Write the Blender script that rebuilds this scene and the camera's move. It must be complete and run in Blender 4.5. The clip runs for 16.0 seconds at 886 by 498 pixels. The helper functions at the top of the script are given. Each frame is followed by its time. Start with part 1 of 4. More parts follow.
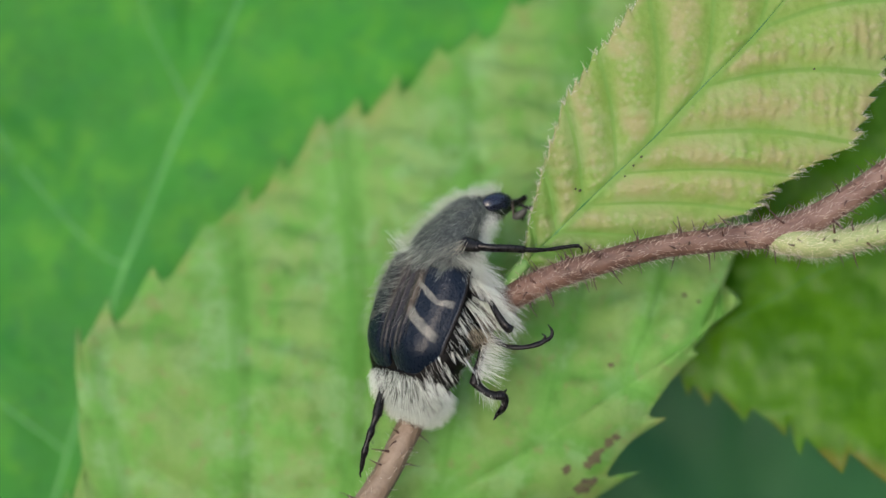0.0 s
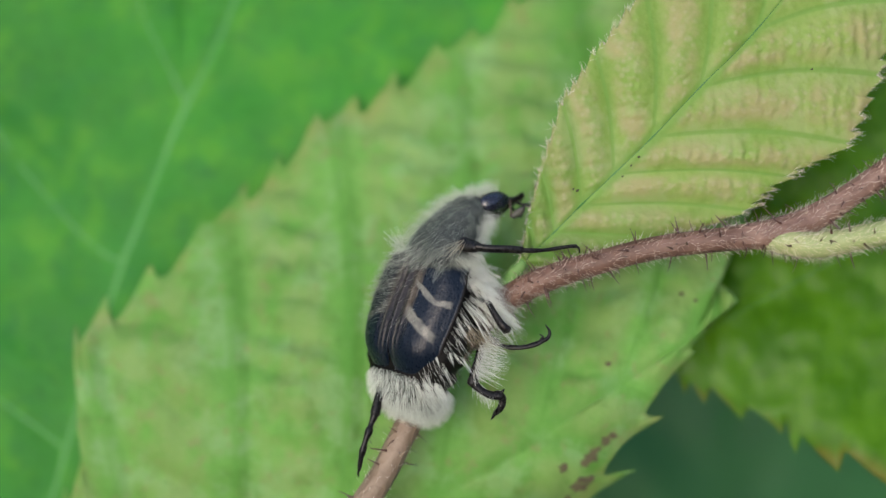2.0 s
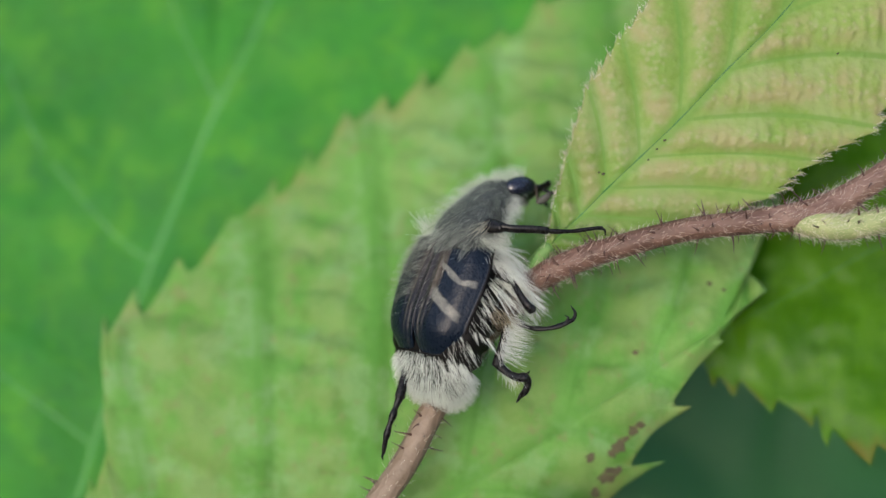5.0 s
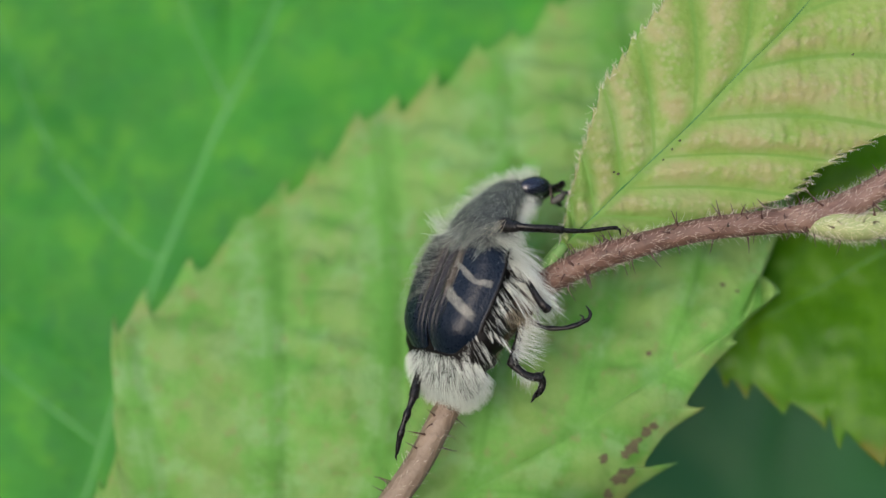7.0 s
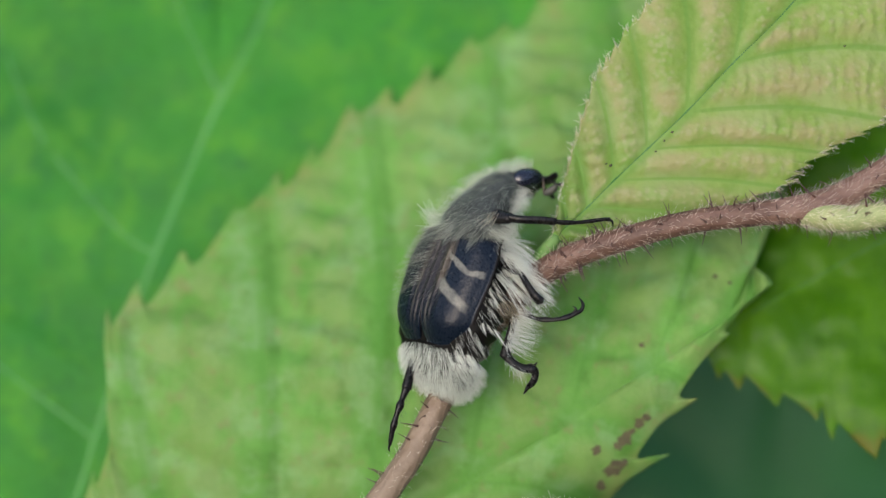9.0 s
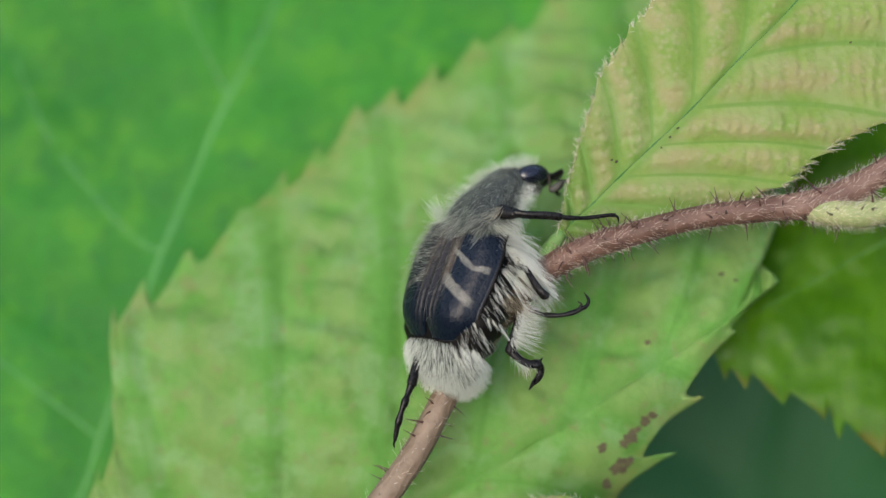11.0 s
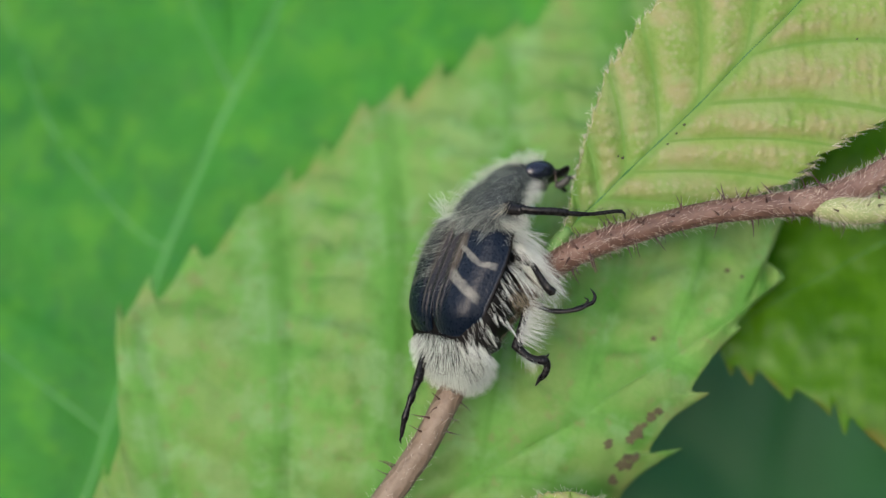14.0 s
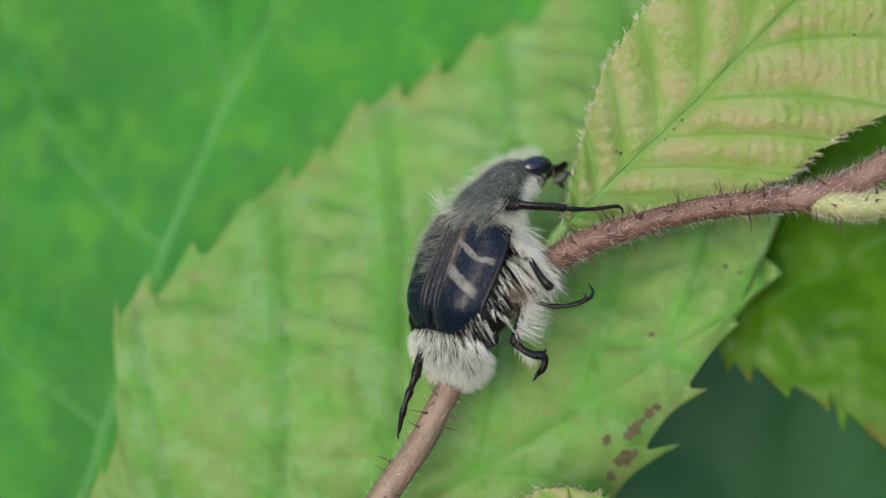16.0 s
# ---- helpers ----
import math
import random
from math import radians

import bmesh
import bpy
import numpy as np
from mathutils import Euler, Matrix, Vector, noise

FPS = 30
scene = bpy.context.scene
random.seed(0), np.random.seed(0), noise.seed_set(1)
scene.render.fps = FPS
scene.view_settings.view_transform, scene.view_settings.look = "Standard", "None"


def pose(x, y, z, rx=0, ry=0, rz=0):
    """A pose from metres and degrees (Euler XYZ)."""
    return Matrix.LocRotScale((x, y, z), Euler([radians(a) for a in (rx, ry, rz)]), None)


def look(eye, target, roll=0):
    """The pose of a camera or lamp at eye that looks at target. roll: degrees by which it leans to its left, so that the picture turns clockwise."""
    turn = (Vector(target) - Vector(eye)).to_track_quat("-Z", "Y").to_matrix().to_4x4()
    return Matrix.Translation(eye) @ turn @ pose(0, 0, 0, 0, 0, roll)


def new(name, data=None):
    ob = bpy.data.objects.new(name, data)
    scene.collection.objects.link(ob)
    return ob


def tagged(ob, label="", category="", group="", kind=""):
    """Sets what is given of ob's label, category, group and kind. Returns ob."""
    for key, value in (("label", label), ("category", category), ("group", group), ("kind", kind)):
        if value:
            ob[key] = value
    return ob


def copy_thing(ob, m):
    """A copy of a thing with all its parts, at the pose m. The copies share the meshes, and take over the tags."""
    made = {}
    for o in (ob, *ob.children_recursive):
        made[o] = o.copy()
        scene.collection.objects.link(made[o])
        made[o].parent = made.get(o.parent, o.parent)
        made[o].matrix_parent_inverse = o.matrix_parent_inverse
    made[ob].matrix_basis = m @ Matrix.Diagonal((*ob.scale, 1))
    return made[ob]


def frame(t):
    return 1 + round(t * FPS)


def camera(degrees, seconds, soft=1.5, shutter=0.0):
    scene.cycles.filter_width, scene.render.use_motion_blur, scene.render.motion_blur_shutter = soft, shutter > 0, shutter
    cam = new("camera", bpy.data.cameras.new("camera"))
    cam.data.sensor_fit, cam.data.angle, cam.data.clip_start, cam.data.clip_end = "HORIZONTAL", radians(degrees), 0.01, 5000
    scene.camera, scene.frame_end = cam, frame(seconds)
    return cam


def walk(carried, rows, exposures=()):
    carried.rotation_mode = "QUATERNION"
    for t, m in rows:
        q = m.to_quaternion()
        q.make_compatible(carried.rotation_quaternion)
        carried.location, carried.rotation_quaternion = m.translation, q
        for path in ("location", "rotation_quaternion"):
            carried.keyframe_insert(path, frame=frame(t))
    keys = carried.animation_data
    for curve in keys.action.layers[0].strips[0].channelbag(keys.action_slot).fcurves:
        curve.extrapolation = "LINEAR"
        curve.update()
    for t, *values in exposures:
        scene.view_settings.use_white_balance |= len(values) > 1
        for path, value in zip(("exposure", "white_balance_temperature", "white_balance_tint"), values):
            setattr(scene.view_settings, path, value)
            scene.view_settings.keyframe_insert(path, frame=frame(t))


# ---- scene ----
MM = 0.001
TILT = pose(0, 0, 0, -38, 0, 0)  # the camera looks down on the plant; shapes below are given square to it

# ---- camera ----
cam = camera(32, 16.0, soft=1.25)
cam.data.dof.use_dof = True
cam.data.dof.focus_distance = 0.0737
cam.data.dof.aperture_fstop = 16.5
PATH = [
    (0.0, look((0.000592, -0.073060, 0.006945), (0.002037, 0.000042, 0.001757), -0.488)),
    (0.3, look((0.000833, -0.073160, 0.007015), (0.001818, -0.000071, 0.001903), -0.549)),
    (0.5, look((0.000994, -0.073227, 0.007061), (0.002632, -0.000147, 0.001628), -0.688)),
    (0.8, look((0.000783, -0.073124, 0.007225), (0.002577, -0.000058, 0.001635), -0.398)),
    (1.0, look((0.000642, -0.073055, 0.007334), (0.002377, 0.000002, 0.001629), -0.482)),
    (1.3, look((-0.000069, -0.073074, 0.007639), (0.001800, -0.000030, 0.002066), -0.437)),
    (1.5, look((-0.000543, -0.073086, 0.007842), (0.001788, -0.000051, 0.002071), -0.324)),
    (1.8, look((0.000070, -0.073080, 0.008010), (0.002155, -0.000062, 0.001849), -0.387)),
    (2.0, look((0.000478, -0.073076, 0.008122), (0.002139, -0.000069, 0.001789), -0.447)),
    (2.3, look((0.000975, -0.073104, 0.006385), (0.002228, 0.000016, 0.001266), -0.240)),
    (2.5, look((0.001306, -0.073123, 0.005227), (0.001980, 0.000072, 0.001378), -0.389)),
    (2.8, look((0.000096, -0.073095, 0.006496), (0.001185, 0.000032, 0.001884), -0.180)),
    (3.0, look((-0.000711, -0.073076, 0.007342), (0.000991, 0.000005, 0.001939), -0.186)),
    (3.3, look((0.000485, -0.073381, 0.006153), (0.002143, -0.000249, 0.001075), -0.507)),
    (3.5, look((0.001283, -0.073585, 0.005361), (0.002126, -0.000419, 0.001006), -0.518)),
    (3.8, look((0.001250, -0.073313, 0.004979), (0.001934, -0.000117, 0.000939), -0.549)),
    (4.0, look((0.001228, -0.073132, 0.004724), (0.001506, 0.000084, 0.001217), -0.358)),
    (4.3, look((0.000842, -0.073326, 0.004371), (0.001459, -0.000098, 0.001191), -0.319)),
    (4.5, look((0.000585, -0.073455, 0.004135), (0.001193, -0.000220, 0.001109), -0.204)),
    (4.8, look((0.001025, -0.073436, 0.003183), (0.001021, -0.000175, 0.000690), -0.367)),
    (5.0, look((0.001319, -0.073424, 0.002549), (0.000933, -0.000145, 0.000861), -0.318)),
    (5.2, look((0.000610, -0.073293, 0.002684), (0.000310, -0.000008, 0.001266), 0.026)),
    (7.3, look((-0.000002, -0.073260, 0.001541), (0.000233, 0.000034, 0.000680), -0.103)),
    (7.5, look((0.000444, -0.073284, 0.001379), (0.000358, 0.000012, 0.000652), -0.149)),
    (8.0, look((0.000120, -0.073220, 0.001513), (0.000448, 0.000073, 0.000546), -0.137)),
    (8.5, look((0.000150, -0.073281, 0.001434), (0.000449, 0.000013, 0.000473), -0.164)),
    (9.0, look((0.000100, -0.073288, 0.001602), (0.000569, 0.000001, 0.000418), -0.141)),
    (9.2, look((0.000495, -0.073256, 0.001444), (0.000702, 0.000035, 0.000319), -0.201)),
    (11.3, look((0.000240, -0.073230, 0.000140), (0.000223, 0.000070, 0.000215), -0.068)),
    (11.5, look((0.000089, -0.073244, 0.000416), (0.000202, 0.000056, 0.000241), -0.068)),
    (12.0, look((0.000360, -0.073279, -0.000172), (0.000485, 0.000021, -0.000029), -0.121)),
    (12.5, look((0.000271, -0.073274, 0.000042), (0.000214, 0.000026, 0.000057), -0.028)),
    (13.0, look((0.000212, -0.073283, -0.000289), (0.000144, 0.000017, -0.000026), -0.063)),
    (13.5, look((0.000213, -0.073338, -0.000300), (0.000168, -0.000039, -0.000064), -0.027)),
    (14.0, look((0.000000, -0.073300, 0.000000), (0.000000, -0.000000, 0.000000), 0.000)),
    (14.5, look((0.000225, -0.073358, -0.000276), (0.000200, -0.000058, -0.000140), -0.049)),
    (15.0, look((-0.000101, -0.073320, -0.000115), (0.000055, -0.000021, -0.000086), 0.004)),
    (15.5, look((0.000241, -0.073365, -0.000610), (0.000142, -0.000066, -0.000189), 0.011)),
    (16.0, look((0.000105, -0.073304, -0.000618), (0.000106, -0.000005, -0.000230), -0.010)),
]
walk(cam, [(t, TILT @ m) for t, m in PATH])

# ---- light: bright overcast, brighter high on the beetle's back side ----
SUN_TURN, SUN_RISE = radians(208), radians(39)
world = bpy.data.worlds.new("overcast_sky")
scene.world = world
world.use_nodes = True
sky = world.node_tree.nodes.new("ShaderNodeTexSky")
sky.sky_type, sky.sun_disc = "NISHITA", False
sky.sun_elevation, sky.sun_rotation = SUN_RISE, SUN_TURN
sky.air_density, sky.dust_density, sky.ozone_density = 1.0, 4.0, 1.0
world.node_tree.links.new(sky.outputs[0], world.node_tree.nodes["Background"].inputs[0])
world.node_tree.nodes["Background"].inputs[1].default_value = 0.25
sun = new("sun", bpy.data.lights.new("sun", "SUN"))
sun.data.energy, sun.data.angle, sun.data.color = 0.9, radians(90), (1.0, 0.965, 0.89)
sun_way = Vector((math.sin(SUN_TURN) * math.cos(SUN_RISE), math.cos(SUN_TURN) * math.cos(SUN_RISE), math.sin(SUN_RISE)))
sun.matrix_world = look(sun_way * 3, (0, 0, 0))
scene.view_settings.exposure = 0.74

# ---- materials ----
def ramp(tree, fac, stops):
    node = tree.nodes.new("ShaderNodeValToRGB")
    while len(node.color_ramp.elements) < len(stops):
        node.color_ramp.elements.new(0.5)
    for e, (p, c) in zip(node.color_ramp.elements, stops):
        e.position, e.color = p, (*c, 1) if len(c) == 3 else c
    tree.links.new(fac, node.inputs[0])
    return node.outputs[0]


def noise_of(tree, vec, scale, detail=3.0, rough=0.55):
    node = tree.nodes.new("ShaderNodeTexNoise")
    node.inputs["Scale"].default_value, node.inputs["Detail"].default_value, node.inputs["Roughness"].default_value = scale, detail, rough
    tree.links.new(vec, node.inputs["Vector"])
    return node.outputs["Fac"]


def calc(tree, op, a, b=None, c=None, clamp=False):
    node = tree.nodes.new("ShaderNodeMath")
    node.operation, node.use_clamp = op, clamp
    for i, v in enumerate((a, b, c)):
        if v is None:
            continue
        if isinstance(v, (int, float)):
            node.inputs[i].default_value = v
        else:
            tree.links.new(v, node.inputs[i])
    return node.outputs[0]


def blend(tree, fac, a, b, mode="MIX"):
    node = tree.nodes.new("ShaderNodeMix")
    node.data_type, node.blend_type = "RGBA", mode
    for i, v in ((0, fac), (6, a), (7, b)):
        if isinstance(v, (int, float)):
            node.inputs[i].default_value = v
        elif isinstance(v, tuple):
            node.inputs[i].default_value = (*v, 1)
        else:
            tree.links.new(v, node.inputs[i])
    return node.outputs[2]


def smooth(tree, v, lo, hi):
    node = tree.nodes.new("ShaderNodeMapRange")
    node.interpolation_type = "SMOOTHSTEP"
    node.inputs[1].default_value, node.inputs[2].default_value = lo, hi
    tree.links.new(v, node.inputs[0])
    return node.outputs[0]


def base(name):
    """An empty material: tree, shader, millimetre coordinates, the mesh's own u and v."""
    m = bpy.data.materials.new(name)
    m.use_nodes = True
    t = m.node_tree
    co = t.nodes.new("ShaderNodeTexCoord")
    scale = t.nodes.new("ShaderNodeVectorMath")
    scale.operation = "SCALE"
    scale.inputs["Scale"].default_value = 1000
    t.links.new(co.outputs["Object"], scale.inputs[0])
    sep = t.nodes.new("ShaderNodeSeparateXYZ")
    t.links.new(co.outputs["UV"], sep.inputs[0])
    return m, t, t.nodes["Principled BSDF"], scale.outputs[0], sep.outputs[0], sep.outputs[1]


def bump(t, shader, height, strength, distance):
    node = t.nodes.new("ShaderNodeBump")
    node.inputs["Strength"].default_value, node.inputs["Distance"].default_value = strength, distance
    t.links.new(height, node.inputs["Height"])
    t.links.new(node.outputs[0], shader.inputs["Normal"])


def thin(t, shader, colour, amount):
    """Lets part of the light through a leaf or a hair."""
    tr = t.nodes.new("ShaderNodeBsdfTranslucent")
    mix = t.nodes.new("ShaderNodeMixShader")
    mix.inputs[0].default_value = amount
    if isinstance(colour, tuple):
        tr.inputs[0].default_value = (*colour, 1)
    else:
        t.links.new(colour, tr.inputs[0])
    t.links.new(shader.outputs[0], mix.inputs[1])
    t.links.new(tr.outputs[0], mix.inputs[2])
    t.links.new(mix.outputs[0], t.nodes["Material Output"].inputs[0])


def leaf_material(name, low, high, vein, blush, blush_at, rough=0.45, cells=5.0, cell_bump=0.25, through_it=0.3, vein_width=0.05, edge=None, sheen=0.22, spots=None, net_mix=0.28, grain=1.6, net_bump=1.0, pebble=0.0, blush_mix=0.85, mottle=None, broad_scale=0.16, vein_mix=0.75, edge_mix=0.8, green_foot=None, fine_bump=0.6, mid_width=0.05):
    m, t, s, co, u, v = base(name)
    broad = noise_of(t, co, broad_scale, 4)
    fine = noise_of(t, co, grain, 5, 0.65)
    col = ramp(t, calc(t, "ADD", calc(t, "MULTIPLY", broad, 0.65), calc(t, "MULTIPLY", fine, 0.35)), [(0.36, low), (0.64, high)])
    if mottle:
        haze = smooth(t, noise_of(t, co, 0.42, 5, 0.62), 0.46, 0.62)
        col = blend(t, calc(t, "MULTIPLY", haze, 0.6), col, mottle[0])
        shade = smooth(t, noise_of(t, co, 0.75, 4, 0.6), 0.52, 0.70)
        col = blend(t, calc(t, "MULTIPLY", shade, 0.6), col, mottle[1])
    away = calc(t, "PINGPONG", u, 0.5)
    if green_foot:
        foot = calc(t, "SUBTRACT", 1.0, smooth(t, calc(t, "ADD", u, calc(t, "MULTIPLY", noise_of(t, co, 0.5, 3), 1.5)), 1.5, 4.6))
        col = blend(t, calc(t, "MULTIPLY", foot, 0.8), col, green_foot)
    between = smooth(t, away, 0.06, 0.34)
    patch = smooth(t, noise_of(t, co, 0.55, 4, 0.6), 0.5 - blush_at, 0.75 - blush_at)
    if green_foot:
        patch = calc(t, "MULTIPLY", patch, calc(t, "SUBTRACT", 1.0, calc(t, "MULTIPLY", foot, 0.8)))
    col = blend(t, calc(t, "MULTIPLY", calc(t, "MULTIPLY", between, patch), blush_mix), col, blush)
    if edge:
        rim = calc(t, "MULTIPLY", smooth(t, v, 0.9, 1.0), smooth(t, noise_of(t, co, 0.5, 3), 0.42, 0.62))
        col = blend(t, calc(t, "MULTIPLY", rim, edge_mix), col, edge)
    if pebble:
        dome = t.nodes.new("ShaderNodeTexVoronoi")
        dome.feature = "SMOOTH_F1"
        dome.inputs["Scale"].default_value = pebble
        t.links.new(co, dome.inputs["Vector"])
        top = calc(t, "SUBTRACT", 1.0, smooth(t, dome.outputs["Distance"], 0.12, 0.5))
        col = blend(t, calc(t, "MULTIPLY", calc(t, "MULTIPLY", top, smooth(t, away, 0.14, 0.42)), 0.5), col, (0.40, 0.37, 0.22))
    on_vein = calc(t, "SUBTRACT", 1.0, smooth(t, away, vein_width * 0.3, vein_width))
    mid = calc(t, "SUBTRACT", 1.0, smooth(t, v, mid_width * 0.3, mid_width))
    col = blend(t, calc(t, "MULTIPLY", calc(t, "MAXIMUM", on_vein, mid), vein_mix), col, vein)
    vor = t.nodes.new("ShaderNodeTexVoronoi")
    vor.feature = "DISTANCE_TO_EDGE"
    vor.inputs["Scale"].default_value = cells
    t.links.new(co, vor.inputs["Vector"])
    net = smooth(t, vor.outputs["Distance"], 0.0, 0.16)
    col = blend(t, calc(t, "MULTIPLY", calc(t, "SUBTRACT", 1.0, net), net_mix), col, vein)
    if spots:
        dot = smooth(t, noise_of(t, co, 0.9, 4, 0.7), 0.57, 0.67)
        col = blend(t, calc(t, "MULTIPLY", dot, 0.6), col, spots)
    t.links.new(col, s.inputs["Base Color"])
    t.links.new(ramp(t, fine, [(0.3, (rough - 0.08,) * 3), (0.7, (rough + 0.12,) * 3)]), s.inputs["Roughness"])
    s.inputs["Specular IOR Level"].default_value = sheen
    relief = calc(t, "ADD", calc(t, "MULTIPLY", net, net_bump), calc(t, "MULTIPLY", fine, fine_bump))
    if pebble:
        relief = calc(t, "SUBTRACT", relief, calc(t, "MULTIPLY", dome.outputs["Distance"], 2.6))
    bump(t, s, relief, cell_bump, 0.00006)
    thin(t, s, blend(t, 0.5, col, (0.26, 0.37, 0.04)), through_it)
    return m


def plain(name, low, high, rough, scale, bumpy=0.15, spec=0.5, size=0.00003, detail=5):
    m, t, s, co, u, v = base(name)
    f = noise_of(t, co, scale, detail, 0.6)
    g = noise_of(t, co, scale * 0.23, 3)
    t.links.new(ramp(t, calc(t, "ADD", calc(t, "MULTIPLY", f, 0.5), calc(t, "MULTIPLY", g, 0.5)), [(0.35, low), (0.65, high)]), s.inputs["Base Color"])
    t.links.new(ramp(t, f, [(0.3, (max(rough - 0.1, 0.05),) * 3), (0.7, (rough + 0.1,) * 3)]), s.inputs["Roughness"])
    s.inputs["Specular IOR Level"].default_value = spec
    bump(t, s, f, bumpy, size)
    return m


def hair_material(name, root, tip, let=0.25, rough=0.4, sheen=0.0):
    m, t, s, co, u, v = base(name)
    geo = t.nodes.new("ShaderNodeNewGeometry")
    col = blend(t, v, root, tip)
    col = blend(t, calc(t, "MULTIPLY", geo.outputs["Random Per Island"], 0.4), col, (root[0] * 0.6, root[1] * 0.55, root[2] * 0.45))
    t.links.new(col, s.inputs["Base Color"])
    s.inputs["Roughness"].default_value = rough
    s.inputs["Sheen Weight"].default_value, s.inputs["Sheen Roughness"].default_value = sheen, 0.4
    thin(t, s, col, let)
    return m


def elytron_material(name, band_strength):
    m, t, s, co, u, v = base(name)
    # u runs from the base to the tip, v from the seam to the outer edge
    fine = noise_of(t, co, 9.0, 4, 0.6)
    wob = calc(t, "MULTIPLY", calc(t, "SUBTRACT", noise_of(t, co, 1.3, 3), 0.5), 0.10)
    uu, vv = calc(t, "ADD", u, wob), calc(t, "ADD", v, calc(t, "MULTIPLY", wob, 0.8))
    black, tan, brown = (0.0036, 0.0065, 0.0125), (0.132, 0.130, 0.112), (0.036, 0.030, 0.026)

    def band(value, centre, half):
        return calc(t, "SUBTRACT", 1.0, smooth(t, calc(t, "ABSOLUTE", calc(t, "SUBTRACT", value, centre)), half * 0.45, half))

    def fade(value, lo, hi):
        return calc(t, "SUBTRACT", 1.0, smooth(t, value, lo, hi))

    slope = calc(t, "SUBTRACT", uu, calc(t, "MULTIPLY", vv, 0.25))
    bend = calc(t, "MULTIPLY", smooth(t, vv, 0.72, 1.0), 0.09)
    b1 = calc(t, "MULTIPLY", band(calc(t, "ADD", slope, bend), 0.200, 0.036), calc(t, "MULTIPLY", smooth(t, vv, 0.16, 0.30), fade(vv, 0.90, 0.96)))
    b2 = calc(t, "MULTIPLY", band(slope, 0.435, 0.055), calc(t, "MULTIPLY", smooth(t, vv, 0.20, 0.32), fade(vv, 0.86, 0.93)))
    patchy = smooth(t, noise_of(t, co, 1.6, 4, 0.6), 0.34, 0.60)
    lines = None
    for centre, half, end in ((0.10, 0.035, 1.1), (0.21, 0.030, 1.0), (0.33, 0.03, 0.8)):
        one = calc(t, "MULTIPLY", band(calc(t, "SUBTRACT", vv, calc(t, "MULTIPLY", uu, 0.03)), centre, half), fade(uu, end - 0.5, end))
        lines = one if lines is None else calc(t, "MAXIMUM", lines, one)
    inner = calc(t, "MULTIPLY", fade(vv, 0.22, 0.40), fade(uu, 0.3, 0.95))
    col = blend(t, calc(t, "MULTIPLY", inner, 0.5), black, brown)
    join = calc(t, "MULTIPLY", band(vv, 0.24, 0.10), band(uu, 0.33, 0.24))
    col = blend(t, calc(t, "MULTIPLY", join, 0.45 * band_strength), col, (0.098, 0.078, 0.052))
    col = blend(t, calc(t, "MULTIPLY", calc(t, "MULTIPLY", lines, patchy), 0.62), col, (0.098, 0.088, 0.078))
    col = blend(t, calc(t, "MULTIPLY", calc(t, "MAXIMUM", b1, b2), calc(t, "ADD", band_strength - 0.3, calc(t, "MULTIPLY", patchy, 0.3))), col, tan)
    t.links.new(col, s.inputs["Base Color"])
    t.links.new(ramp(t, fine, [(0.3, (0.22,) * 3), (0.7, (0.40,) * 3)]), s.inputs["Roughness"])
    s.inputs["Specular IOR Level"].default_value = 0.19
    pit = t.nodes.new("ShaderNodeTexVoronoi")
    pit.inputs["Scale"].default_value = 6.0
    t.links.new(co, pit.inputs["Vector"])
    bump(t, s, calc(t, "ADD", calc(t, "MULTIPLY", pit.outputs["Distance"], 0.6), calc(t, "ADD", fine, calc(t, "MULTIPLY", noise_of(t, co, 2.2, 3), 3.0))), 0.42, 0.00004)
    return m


BIG_LEAF = leaf_material("pale_leaf", (0.0658, 0.2035, 0.02977), (0.1281, 0.3034, 0.06236), (0.05888, 0.1961, 0.02481), (0.1628, 0.2553, 0.07795), 0.17, rough=0.6, cells=1.6, cell_bump=0.3, edge=(0.2286, 0.2146, 0.07795), sheen=0.15, vein_width=0.05, vein_mix=0.45, edge_mix=0.5, blush_mix=0.7, net_mix=0.12, mottle=((0.1824, 0.312, 0.1311), (0.05195, 0.1406, 0.01984)), spots=(0.1628, 0.1739, 0.07086))
YOUNG_LEAF = leaf_material("young_leaf", (0.1535, 0.2886, 0.0404), (0.2606, 0.37, 0.09324), (0.1357, 0.2886, 0.04662), (0.357, 0.3145, 0.1554), 0.12, rough=0.5, cells=2.6, cell_bump=0.5, edge=(0.34, 0.30, 0.16), sheen=0.3, vein_width=0.065, net_mix=0.05, grain=3.5, net_bump=0.12, pebble=3.2, through_it=0.48, blush_mix=0.8, mid_width=0.085, green_foot=(0.08569, 0.2072, 0.02797), fine_bump=0.4, mottle=((0.3071, 0.3774, 0.1554), (0.1571, 0.2738, 0.04351)))
GLOSSY_LEAF = leaf_material("glossy_leaf", (0.0225, 0.09527, 0.001567), (0.06164, 0.1757, 0.003447), (0.0643, 0.1727, 0.007833), (0.05358, 0.1489, 0.00376), 0.05, rough=0.3, through_it=0.42, cells=1.1, cell_bump=0.3, edge=(0.14, 0.10, 0.018), sheen=0.12, vein_width=0.06, vein_mix=0.2, net_mix=0.06, net_bump=0.2, edge_mix=0.7, blush_mix=0.15, mottle=((0.078, 0.205, 0.008), (0.026, 0.095, 0.003)))
